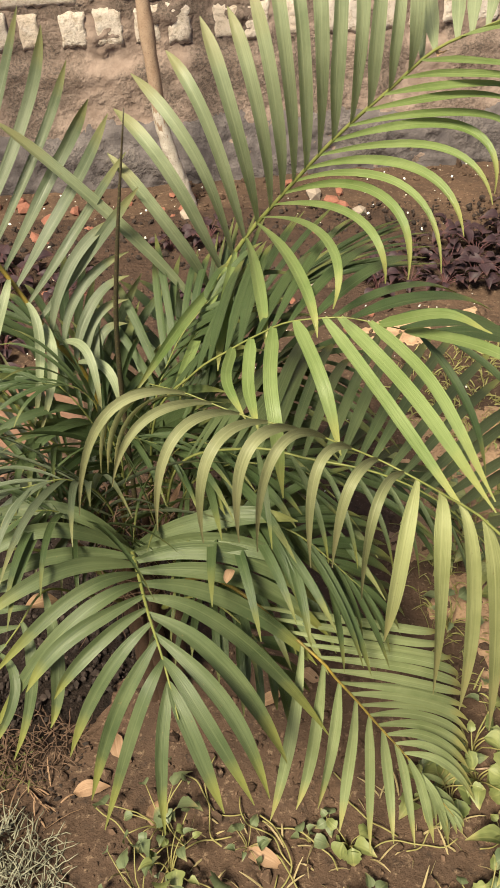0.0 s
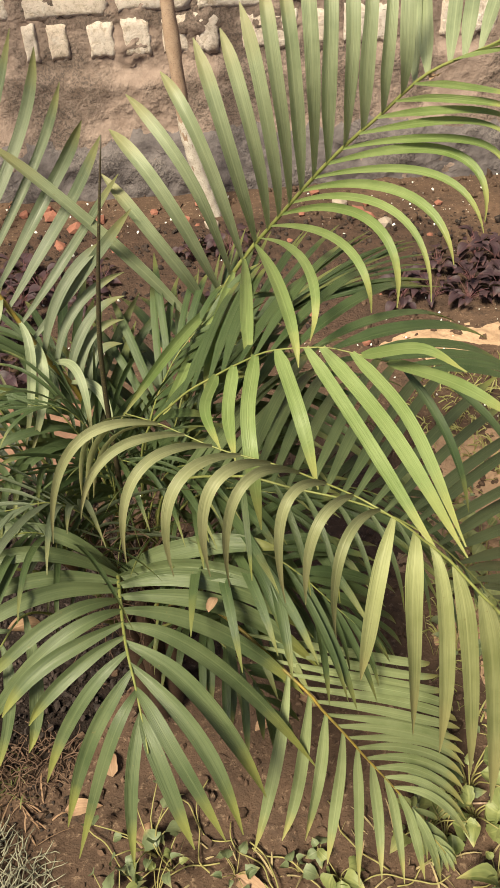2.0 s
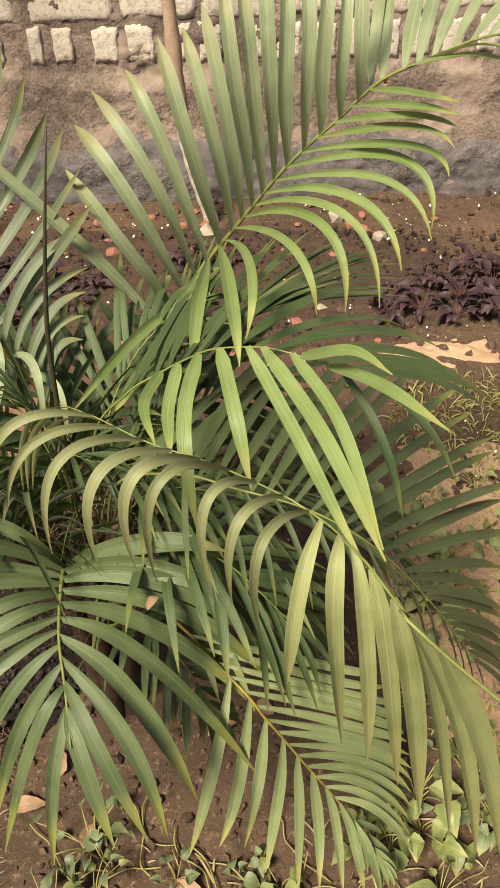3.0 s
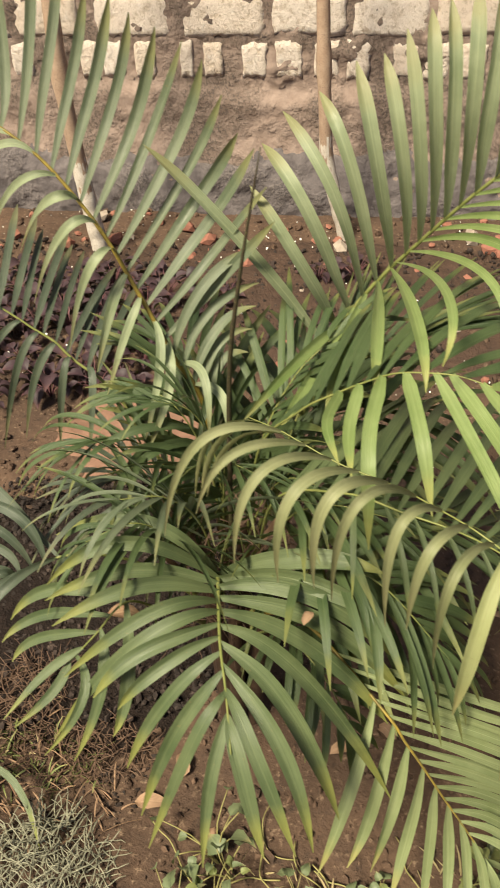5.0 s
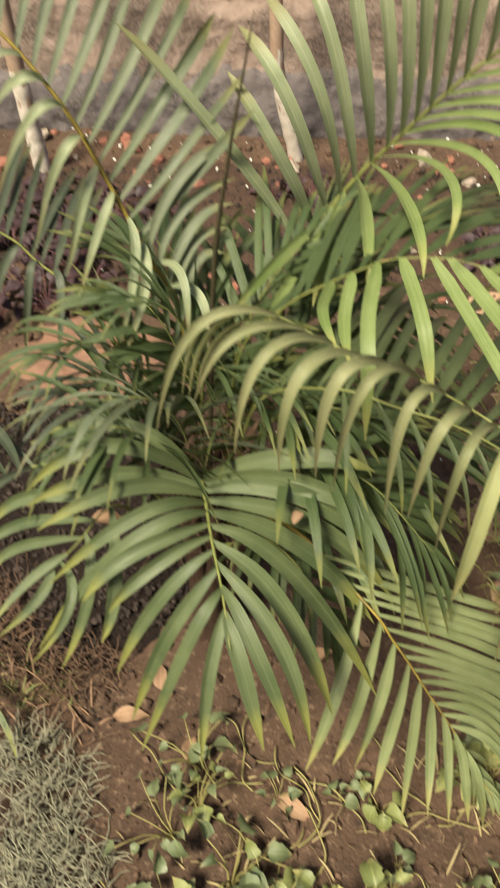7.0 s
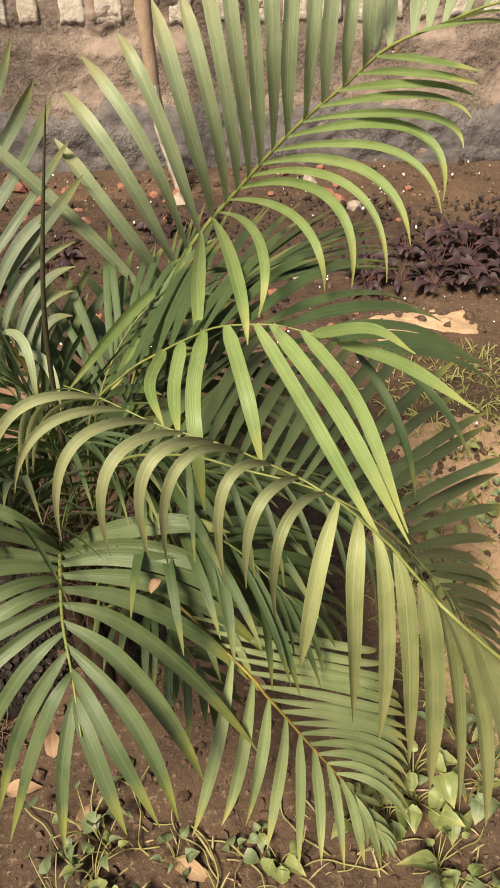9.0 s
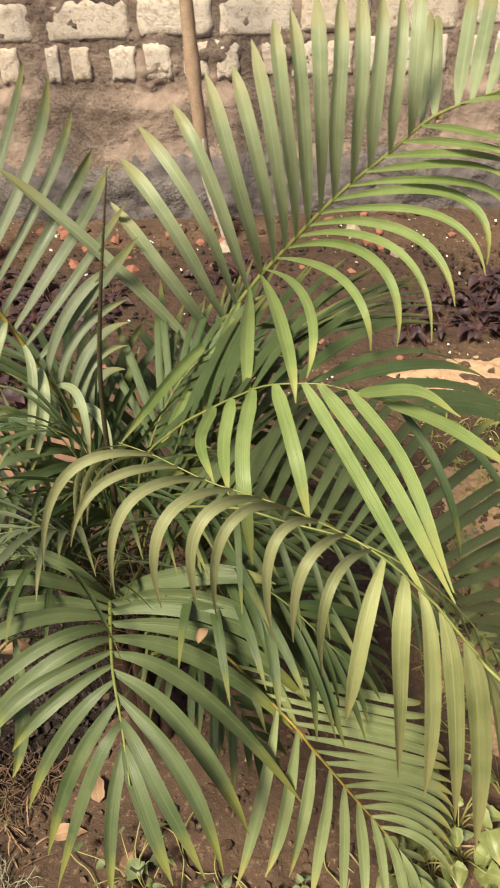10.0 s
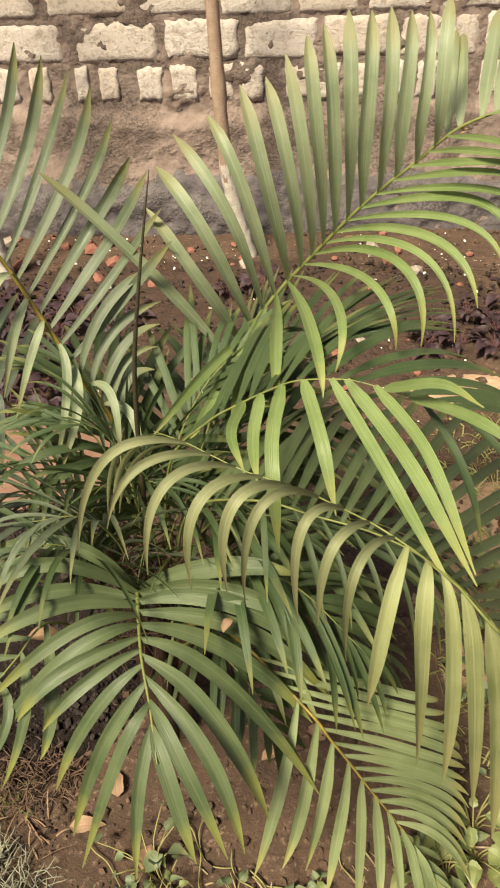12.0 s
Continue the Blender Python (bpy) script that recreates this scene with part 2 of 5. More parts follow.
# ---- mesh helpers ----
def mesh_of(name, verts, faces, mat, uvs=None, smooth=True):
    me = bpy.data.meshes.new(name)
    me.from_pydata([tuple(v) for v in verts], [], faces)
    if uvs is not None:
        layer = me.uv_layers.new(name="UVMap")
        for loop in me.loops:
            layer.data[loop.index].uv = uvs[loop.vertex_index]
    me.materials.append(mat)
    if smooth:
        me.polygons.foreach_set("use_smooth", [True] * len(me.polygons))
    me.update()
    return me


def child(name, me, parent, label=""):
    ob = new(name, me)
    ob.parent = parent
    return tagged(ob, label)


def smooth_line(points, n):
    """n + 1 places on a curve through the points (Catmull-Rom), evenly by length."""
    p = [Vector(q) for q in points]
    p = [2 * p[0] - p[1], *p, 2 * p[-1] - p[-2]]
    fine = []
    for i in range(1, len(p) - 2):
        a, b, c, d = p[i - 1:i + 3]
        for k in range(24):
            t = k / 24
            fine.append(0.5 * (2 * b + (c - a) * t + (2 * a - 5 * b + 4 * c - d) * t * t + (3 * b - a - 3 * c + d) * t ** 3))
    fine.append(p[-2])
    acc = [0.0]
    for a, b in zip(fine, fine[1:]):
        acc.append(acc[-1] + (b - a).length)
    out, j = [], 0
    for k in range(n + 1):
        s = acc[-1] * k / n
        while j < len(acc) - 2 and acc[j + 1] < s:
            j += 1
        f = (s - acc[j]) / max(acc[j + 1] - acc[j], 1e-9)
        out.append(fine[j].lerp(fine[j + 1], min(max(f, 0), 1)))
    return out, acc[-1]


def tube(points, radii, sides=8):
    """Vertices and faces of a round stalk along the points."""
    verts, faces = [], []
    ref = Vector((0.13, 0.31, 0.94))
    for i, p in enumerate(points):
        t = (points[min(i + 1, len(points) - 1)] - points[max(i - 1, 0)]).normalized()
        a = t.cross(ref).normalized()
        b = t.cross(a)
        for k in range(sides):
            w = 2 * math.pi * k / sides
            verts.append(p + radii[i] * (a * math.cos(w) + b * math.sin(w)))
    for i in range(len(points) - 1):
        for k in range(sides):
            q = (k + 1) % sides
            faces.append((i * sides + k, i * sides + q, (i + 1) * sides + q, (i + 1) * sides + k))
    faces.append(tuple(reversed(range(sides))))
    faces.append(tuple(range((len(points) - 1) * sides, len(points) * sides)))
    return verts, faces


def blade(start, way, normal, length, width, droop, late=0.6, fold=0.42, n=10, shape=0.55):
    """A long leaf that sets out along way and bends under its weight: vertices, faces and uv. late: 0 bends evenly, 1 mostly at the tip."""
    d, p, nn = way.normalized(), start.copy(), normal.normalized()
    verts, faces, uvs = [], [], []
    step = length / n
    for i in range(n + 1):
        v = i / n
        side = d.cross(nn)
        if side.length < 1e-4:
            side = d.cross(Vector((0.3, 0.9, 0.1)))
        side.normalize()
        up = side.cross(d)
        w = 0.5 * width * min(1.0, 0.32 + 3.0 * v) * (1 - max(0.0, (v - shape) / (1 - shape)) ** 2.2)
        w = max(w, 0.0006)
        verts += [p - side * w + up * w * fold, p, p + side * w + up * w * fold]
        uvs += [(0, v), (0.5, v), (1, v)]
        d = (d + Vector((0, 0, -1)) * (droop * (1 - late + 2 * late * v) / n)).normalized()
        nn = (nn - d * nn.dot(d)).normalized()
        p = p + d * step
    for i in range(n):
        for k in (0, 1):
            a = i * 3 + k
            faces.append((a, a + 1, a + 4, a + 3))
    return verts, faces, uvs


# ---- ground ----
def height(x, y):
    h = 0.016 * noise.noise((x * 2.1, y * 2.1, 0.3)) + 0.012 * noise.noise((x * 7, y * 7, 2.1)) + 0.006 * noise.noise((x * 19, y * 19, 5.2))
    return h


def make_ground():
    """One sheet: fine steps where the garden is, coarse ones far out."""
    def lines(lo, hi, step, far):
        inner = [lo + step * i for i in range(int((hi - lo) / step) + 1)]
        out = [0.5, 1.5, 4, 12, 40, far]
        return [lo - o for o in reversed(out)] + inner + [inner[-1] + o for o in out]
    xs, ys = lines(-1.6, 2.6, 0.02, 200), lines(0.4, 4.5, 0.02, 200)
    verts = [(x, y, height(x, y)) for y in ys for x in xs]
    n = len(xs)
    faces = [(j * n + i, j * n + i + 1, (j + 1) * n + i + 1, (j + 1) * n + i) for j in range(len(ys) - 1) for i in range(n - 1)]
    ob = new("ground", mesh_of("ground", verts, faces, SOIL))
    tagged(ob, "red-brown bare garden soil with clods", "ground", kind="structure")


def make_patch(name, cx, cy, rx, ry, seed, mat, label, lift=0.01):
    """A shallow mound of loose bare earth that thins out at its rim."""
    verts, faces, rings, seg = [], [], 22, 72
    for i in range(rings + 1):
        r = i / rings
        for k in range(seg):
            a = 2 * math.pi * k / seg
            wob = 1 + 0.28 * noise.noise((math.cos(a) * 1.3, math.sin(a) * 1.3, seed)) + 0.12 * noise.noise((math.cos(a) * 4, math.sin(a) * 4, seed))
            x, y = cx + rx * r * wob * math.cos(a), cy + ry * r * wob * math.sin(a)
            z = height(x, y) + lift - (lift + 0.012) * r ** 4 + 0.014 * noise.noise((x * 9, y * 9, seed)) + 0.008 * noise.noise((x * 27, y * 27, seed))
            verts.append((x, y, z))
    for i in range(rings):
        for k in range(seg):
            q = (k + 1) % seg
            faces.append((i * seg + k, i * seg + q, (i + 1) * seg + q, (i + 1) * seg + k))
    tagged(new(name, mesh_of(name, verts, faces, mat)), label, "soil", kind="stuff")


make_ground()
# Real compost, but darkened and widened for the shade under the palm.
make_patch("dark_compost", -0.2, 2.0, 0.68, 0.46, 2.9, COMPOST, "compost heaped under the palm, darkened for shade", 0.022)
make_patch("bare_earth", -0.19, 2.62, 0.27, 0.25, 1.7, SAND, "smooth bare red earth beside the bed", 0.018)
make_patch("bed_soil", 0.35, 3.5, 1.75, 0.5, 5.3, BED, "brown crumbly soil of the bed along the wall", 0.022)
make_patch("bare_earth", 1.4, 1.95, 0.52, 0.8, 7.1, SAND_SUN, "reddish earth among weeds and grass, painted sunlit")
make_patch("bare_earth", 1.24, 3.0, 0.3, 0.14, 4.2, SAND_PALE, "bare sandy earth beside purple plants, painted sunlit", 0.003)

# ---- wall ----
WALL_Y = 4.37
COURSE, MODULE = 0.148, 0.335


def rough_box(name, cx, cz, w, h, seed, depth=0.16, proud=0.0, mat=None):
    """A rough-hewn block: a front with an uneven face and broken rim, its middle at cx, cz."""
    nx, nz = 14, 8
    rnd = random.Random(seed)
    verts, faces = [], []
    off = (rnd.uniform(0, 50), rnd.uniform(0, 50), rnd.uniform(0, 50))
    for j in range(nz + 1):
        for i in range(nx + 1):
            u, v = 2 * i / nx - 1, 2 * j / nz - 1
            x, z = 0.5 * w * u, 0.5 * h * v
            edge = max(abs(u), abs(v))
            n3 = noise.noise((x * 9 + off[0], z * 9 + off[1], off[2]))
            n4 = noise.noise((x * 46 + off[1], z * 46 + off[2], off[0]))
            x += (0.006 * n3 + 0.014 * n4) * u * u * min(1.0, w / 0.2)
            z += (0.006 * n3 - 0.012 * n4) * v * v
            y = -proud - 0.004 * n3 - 0.004 * n4 + (0.012 if edge > 0.97 else 0.003 if edge > 0.8 else 0.0)
            verts.append((cx + x, WALL_Y + y, cz + z))
    base = len(verts)
    rim = [i for i in range(nx)] + [nx + j * (nx + 1) for j in range(nz)] + [nz * (nx + 1) + nx - i for i in range(nx)] + [(nz - j) * (nx + 1) for j in range(nz)]
    for j in range(nz):
        for i in range(nx):
            a = j * (nx + 1) + i
            faces.append((a, a + 1, a + nx + 2, a + nx + 1))
    for r in rim:
        verts.append((verts[r][0], WALL_Y + depth, verts[r][2]))
    for k in range(len(rim)):
        q = (k + 1) % len(rim)
        faces.append((rim[q], rim[k], base + k, base + q))
    return mesh_of(name, verts, faces, mat or BLOCK)


def core_y(x, z):
    """The uneven face of the mortar bed, which steps out towards its plastered foot."""
    n1, n2, n3, n4 = noise.noise((x * 2.2, z * 3, 7.7)), noise.noise((x * 9, z * 14, 1.1)), noise.noise((x * 27, z * 34, 3.1)), noise.noise((x * 70, z * 80, 5.1))
    ledge = 0.04 * min(max((0.54 + 0.04 * n1 - z) / 0.05, 0), 1) + 0.05 * min(max((0.36 + 0.06 * n1 - z) / 0.2, 0), 1)
    smear = 0.03 * max(noise.noise((x * 5.5, z * 8, 4.4)) + 0.4 * n3 + 0.25 * n4 - 0.16, 0) if z > 0.5 else 0
    return WALL_Y + 0.006 - ledge - smear - (0.008 * n2 + 0.007 * n3 + 0.004 * n4) * (1 if z < 0.6 else 0.5)


def wall_core():
    """The mortar bed of the wall, with its uneven plastered foot."""
    xs = [-2.2 + 0.016 * i for i in range(301)]
    zs = [-0.1, 0.0] + [0.016 + 0.016 * j for j in range(108)] + [1.9, 2.3]
    xs = [-4.0, -3.0] + xs + [3.4, 5.0]
    verts, faces, n = [(x, core_y(x, z), z) for z in zs for x in xs], [], len(xs)
    back = len(verts)
    for j in range(len(zs) - 1):
        for i in range(n - 1):
            a = j * n + i
            faces.append((a, a + 1, a + n + 1, a + n))
    top = (len(zs) - 1) * n
    verts += [(xs[0], WALL_Y + 0.2, -0.1), (xs[-1], WALL_Y + 0.2, -0.1), (xs[0], WALL_Y + 0.2, 2.3), (xs[-1], WALL_Y + 0.2, 2.3)]
    faces.append((back + 1, back, back + 2, back + 3))
    faces.append(tuple([top + i for i in range(n)] + [back + 3, back + 2]))
    faces.append(tuple([j * n for j in reversed(range(len(zs)))] + [back, back + 2]))
    faces.append(tuple([j * n + n - 1 for j in range(len(zs))] + [back + 3, back + 1]))
    return mesh_of("wall_back", verts, faces, MORTAR)


def make_wall():
    wall = tagged(new("wall_back", wall_core()), "cream limestone block garden wall with crude grey mortar", "wall", kind="structure")
    rnd = random.Random(5)

    def course(low, high, edges):
        """One course of blocks between the heights, each from its left to its right edge."""
        for x0, x1 in edges:
            z0, z1 = low + rnd.uniform(-0.006, 0.008), high + rnd.uniform(-0.008, 0.006)
            child("block", rough_box("block", (x0 + x1) / 2, (z0 + z1) / 2, x1 - x0, z1 - z0, rnd.random(), proud=rnd.uniform(0.002, 0.01)), wall)

    def run(x0, x1, wide, gap):
        """Edges of a regular stretch of blocks."""
        out = []
        while x0 < x1 - 0.06:
            w = wide * rnd.uniform(0.85, 1.1)
            out.append((x0, min(x0 + w, x1)))
            x0 += w + gap * rnd.uniform(0.6, 1.4)
        return out

    # the lowest course is of small broken pieces set on end, partly smeared over
    course(0.567, 0.716, run(-3.6, -0.66, 0.1, 0.05) + [(-0.64, -0.55), (-0.5, -0.41), (-0.30, -0.243), (-0.198, -0.115), (-0.033, 0.073), (0.108, 0.225), (0.27, 0.379),
                                                        (0.409, 0.505), (0.595, 0.7), (0.725, 0.83)] + run(0.87, 4.5, 0.1, 0.05))
    course(0.734, 0.89, run(-3.6, -0.68, 0.3, 0.03) + [(-0.657, -0.33), (-0.282, 0.064), (0.1, 0.4), (0.428, 0.73), (0.76, 1.036)] + run(1.07, 4.5, 0.3, 0.03))
    course(0.903, 1.076, run(-3.6, -0.68, 0.3, 0.03) + [(-0.654, -0.42), (-0.375, -0.055), (-0.01, 0.295), (0.335, 0.622), (0.648, 0.9)] + run(0.93, 4.5, 0.3, 0.03))
    for row in range(7):
        z = 1.089 + 0.165 * row
        course(z, z + 0.153, run(-3.65 + 0.15 * (row % 2), 4.5, 0.3, 0.03))


make_wall()


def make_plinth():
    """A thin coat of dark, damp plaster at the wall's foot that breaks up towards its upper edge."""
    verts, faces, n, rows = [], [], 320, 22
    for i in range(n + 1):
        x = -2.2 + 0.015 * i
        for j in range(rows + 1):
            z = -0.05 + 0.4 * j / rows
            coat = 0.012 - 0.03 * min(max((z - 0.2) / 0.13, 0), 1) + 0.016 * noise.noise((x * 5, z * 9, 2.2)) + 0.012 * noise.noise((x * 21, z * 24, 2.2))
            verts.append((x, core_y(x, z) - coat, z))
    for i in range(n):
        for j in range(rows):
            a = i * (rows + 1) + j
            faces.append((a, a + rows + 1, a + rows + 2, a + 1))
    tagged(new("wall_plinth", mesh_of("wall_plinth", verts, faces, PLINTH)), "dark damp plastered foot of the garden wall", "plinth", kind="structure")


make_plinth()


# ---- poles in front of the wall ----
def make_pole(points, radius, painted, label):
    line, length = smooth_line(points, 40)
    rnd = random.Random(int(radius * 1e4) + len(points))
    radii = [radius * (1.12 - 0.25 * i / 40) * (1 + 0.06 * noise.noise((i * 0.6, radius * 90, 2))) * (1.18 if i in (13, 14) else 1) for i in range(41)]
    v, f = tube(line, radii, 12)
    pole = tagged(new("garden_pole", mesh_of("garden_pole", v, f, BARK)), label, "pole")
    fine, n = smooth_line(line[:painted + 2], 70)[0], 71
    coat = []
    for i, p in enumerate(fine):
        r = radii[min(int(i * (painted + 1) / 70), 40)]
        coat.append((p, r * 1.02 + 0.0012 - 0.009 * max(0.0, i / 70 - 0.5)))
    v, f = tube([p for p, r in coat], [r for p, r in coat], 20)
    for i in range(n):
        for a in range(20):
            q, p = v[i * 20 + a], fine[i]
            v[i * 20 + a] = p + (q - p) * (1 + 0.16 * min(noise.noise((q.x * 40, q.y * 40, q.z * 22)) + 0.12, 0.25))
    child("limewash", mesh_of("limewash", v, f, LIME), pole, "flaking white limewash on the foot")


make_pole([(0.45, 4.06, -0.05), (0.36, 4.02, 0.33), (0.345, 4.0, 0.55), (0.335, 4.0, 0.75), (0.32, 4.0, 1.3), (0.3, 4.02, 2.3)], 0.025, 9, "thin bent wooden pole with a whitewashed foot")
make_pole([(-0.6, 3.86, -0.05), (-0.62, 3.84, 0.25), (-0.64, 3.82, 0.7), (-0.63, 3.82, 1.2), (-0.66, 3.85, 2.3)], 0.03, 8, "straight wooden pole with a flaking whitewashed foot")


# ---- palms ----
def palm(x, y, label, canes, seed):
    """A clump of brown sheathed canes; the fronds are added under it."""
    base = tagged(new("areca_palm"), label, "palm")
    base.location = (x, y, 0)
    base.empty_display_size = 0.2
    rnd = random.Random(seed)
    for k in range(canes):
        a = 2 * math.pi * k / canes + rnd.uniform(-0.3, 0.3)
        r = rnd.uniform(0.03, 0.075)
        tall = rnd.uniform(0.45, 0.62)
        line, _ = smooth_line([(x + 0.5 * r * math.cos(a), y + 0.5 * r * math.sin(a), -0.03), (x + r * math.cos(a), y + r * math.sin(a), 0.5 * tall),
                               (x + 1.5 * r * math.cos(a), y + 1.5 * r * math.sin(a), tall)], 14)
        radii = [0.02 * (1 - 0.55 * (i / 14) ** 1.4) * (1.15 if i % 4 == 0 else 1) for i in range(15)]
        v, f = tube(line, radii, 10)
        settle(child("cane", mesh_of("cane", v, f, SHEATH), base), base)
    return base


def settle(ob, parent):
    """Keeps a part, built in world places, where it is under a parent that stands elsewhere."""
    ob.matrix_parent_inverse = Matrix.Translation(parent.location).inverted()
    return ob


def three(v, u):
    """A value that runs smoothly through three: at the start, the middle and the end."""
    return v[0] * (1 - u) * (1 - 2 * u) + 4 * v[1] * u * (1 - u) + v[2] * u * (2 * u - 1)


def frond(plant, points, leaf, stalk, radius, seed, mess, *rows):
    """A feathered palm leaf. points: places along its stalk from the base out. Each row of leaflets: its side (1 right, -1 left), the stretch of
    stalk that it stands on, how many, the blade's width and bluntness, then the angle to the stalk, the lift, the length and the droop, each at the
    first, middle and last leaflet, how late the blade bends, and the share of the row beyond which its ends keep the same habit."""
    rnd = random.Random(seed)
    line, length = smooth_line(points, 60)
    v, f = tube(line, [radius * (1 - 0.78 * i / 60) * (1.5 if i < 4 else 1) for i in range(61)], 7)
    stem = settle(child("frond", mesh_of("frond", v, f, stalk), plant), plant)
    LINES[stem.name] = line
    for side, s0, s1, count, width, blunt, angle, lift, size, droop, late, (lo, hi) in rows:
        for k in range(count):
            x = (k + 0.3 * (side > 0)) / max(count - 0.4, 1)
            s = min(max((s0 + (s1 - s0) * x) * 60 + rnd.uniform(-0.25, 0.25) * mess, 0), 59.9)
            u, i = min(max(x, lo), hi), int(s)
            p = line[i].lerp(line[i + 1], s - i)
            t = (line[min(i + 2, 60)] - line[max(i - 1, 0)]).normalized()
            flat = t.cross(Vector((0, 0, 1))).normalized()
            up = flat.cross(t)
            end = max(s / 60 - 0.8, 0) / 0.2
            a, e = radians(three(angle, u) * (1 - 0.45 * end) + rnd.uniform(-3, 3) * mess), radians(three(lift, u) + rnd.uniform(-4, 4) * mess)
            way = t * math.cos(a) + (flat * side * math.cos(e) + up * math.sin(e)) * math.sin(a)
            nrm = (up * math.cos(e) - flat * side * math.sin(e)) + 0.2 * t
            bend = max(three(droop, u), 0)
            l = max(three(size, u), 0.06) * (1 - 0.25 * end) * (1 + rnd.uniform(-0.05, 0.05) * mess)
            vv, ff, uv = blade(p, way, nrm, l, width * rnd.uniform(0.85, 1.1) * (1 - 0.3 * end), bend * (1 + rnd.uniform(-0.1, 0.1) * mess), late,
                               shape=blunt or min(max(0.62 - 0.12 * bend, 0.18), 0.6))
            child("leaflet", mesh_of("leaflet", vv, ff, leaf, uv), stem)
    return stem


def strap(stem, leaf, width, *points):
    """One long soft leaflet that hangs over: it keeps its width and ends in a thin tail."""
    line, length = smooth_line(points, 16)
    rnd = random.Random(int(1e4 * (points[-1][0] + 3)))
    verts, faces, uvs = [], [], []
    for i, p in enumerate(line):
        v = i / 16
        t = (line[min(i + 1, 16)] - line[max(i - 1, 0)]).normalized()
        across = t.cross(Vector((0.12, -0.75, 0.65))).normalized()
        up = across.cross(t)
        w = max(0.5 * width * min(1.0, 0.45 + 5 * v) * (1 - max(0.0, (v - 0.55) / 0.45) ** 1.8), 0.0009)
        lift = w * (0.3 + 0.1 * rnd.random())
        verts += [p - across * w + up * lift, p, p + across * w + up * lift]
        uvs += [(0, v), (0.5, v), (1, v)]
    for i in range(16):
        for k in (0, 1):
            a = i * 3 + k
            faces.append((a, a + 1, a + 4, a + 3))
    child("leaflet", mesh_of("leaflet", verts, faces, leaf, uvs), stem)


LINES = {}      # the places along each frond's stalk


def leaflets(stem, leaf, width, s0, s1, roll, blunt, *ends):
    """A row of long leaflets evenly set on a frond's stalk from share s0 to s1: each arches over its middle to its tip. Every blade is folded along
    its rib, sways and rolls a little; roll: how far, in degrees, its foot is turned on edge; blunt: where it starts to
    narrow."""
    line, rnd = LINES[stem.name], random.Random(int(1e4 * s0) + len(ends))
    for k, (middle, tip) in enumerate(ends):
        s = min((s0 + (s1 - s0) * k / max(len(ends) - 1, 1)) * 60, 59.9)
        foot = line[int(s)].lerp(line[int(s) + 1], s - int(s))
        bow = 2 * Vector(middle) - 0.5 * (foot + Vector(tip))
        path = [foot * (1 - u) ** 2 + bow * 2 * u * (1 - u) + Vector(tip) * u * u for u in (i / 18 for i in range(19))]
        sway, phase = rnd.uniform(0.001, 0.003), rnd.uniform(0, 6)
        turn0, turn1 = roll + rnd.uniform(-16, 16), rnd.uniform(-24, 24)
        fold, wide = rnd.uniform(0.3, 0.6), width * rnd.uniform(0.88, 1.1) * (1 - 0.32 * max(0.0, s / 60 - 0.65) / 0.35)
        verts, faces, uvs = [], [], []
        for i, p in enumerate(path):
            v = i / 18
            t = (path[min(i + 1, 18)] - path[max(i - 1, 0)]).normalized()
            across = t.cross(Vector((0.12, -0.72, 0.68))).normalized()
            across = Matrix.Rotation(radians(turn0 + (turn1 - turn0) * min(max((v - 0.25 - 0.003 * roll) / 0.4, 0.0), 1.0)), 3, t) @ across
            up = across.cross(t)
            w = max(0.5 * wide * (0.3 + 0.7 * math.sin(math.pi * min(0.5, 1.35 * v))) * (1 - max(0.0, (v - blunt) / (1 - blunt)) ** 2.2), 0.0007)
            c = p + across * sway * math.sin(phase + 5 * v) * min(1.0, 4 * v) * (1 - v)
            verts += [c - across * w + up * w * fold, c - across * 0.5 * w + up * w * 0.42 * fold, c, c + across * 0.5 * w + up * w * 0.42 * fold, c + across * w + up * w * fold]
            uvs += [(0, v), (0.25, v), (0.5, v), (0.75, v), (1, v)]
        for i in range(18):
            for j in range(4):
                a = i * 5 + j
                faces.append((a, a + 1, a + 6, a + 5))
        child("leaflet", mesh_of("leaflet", verts, faces, leaf, uvs), stem)


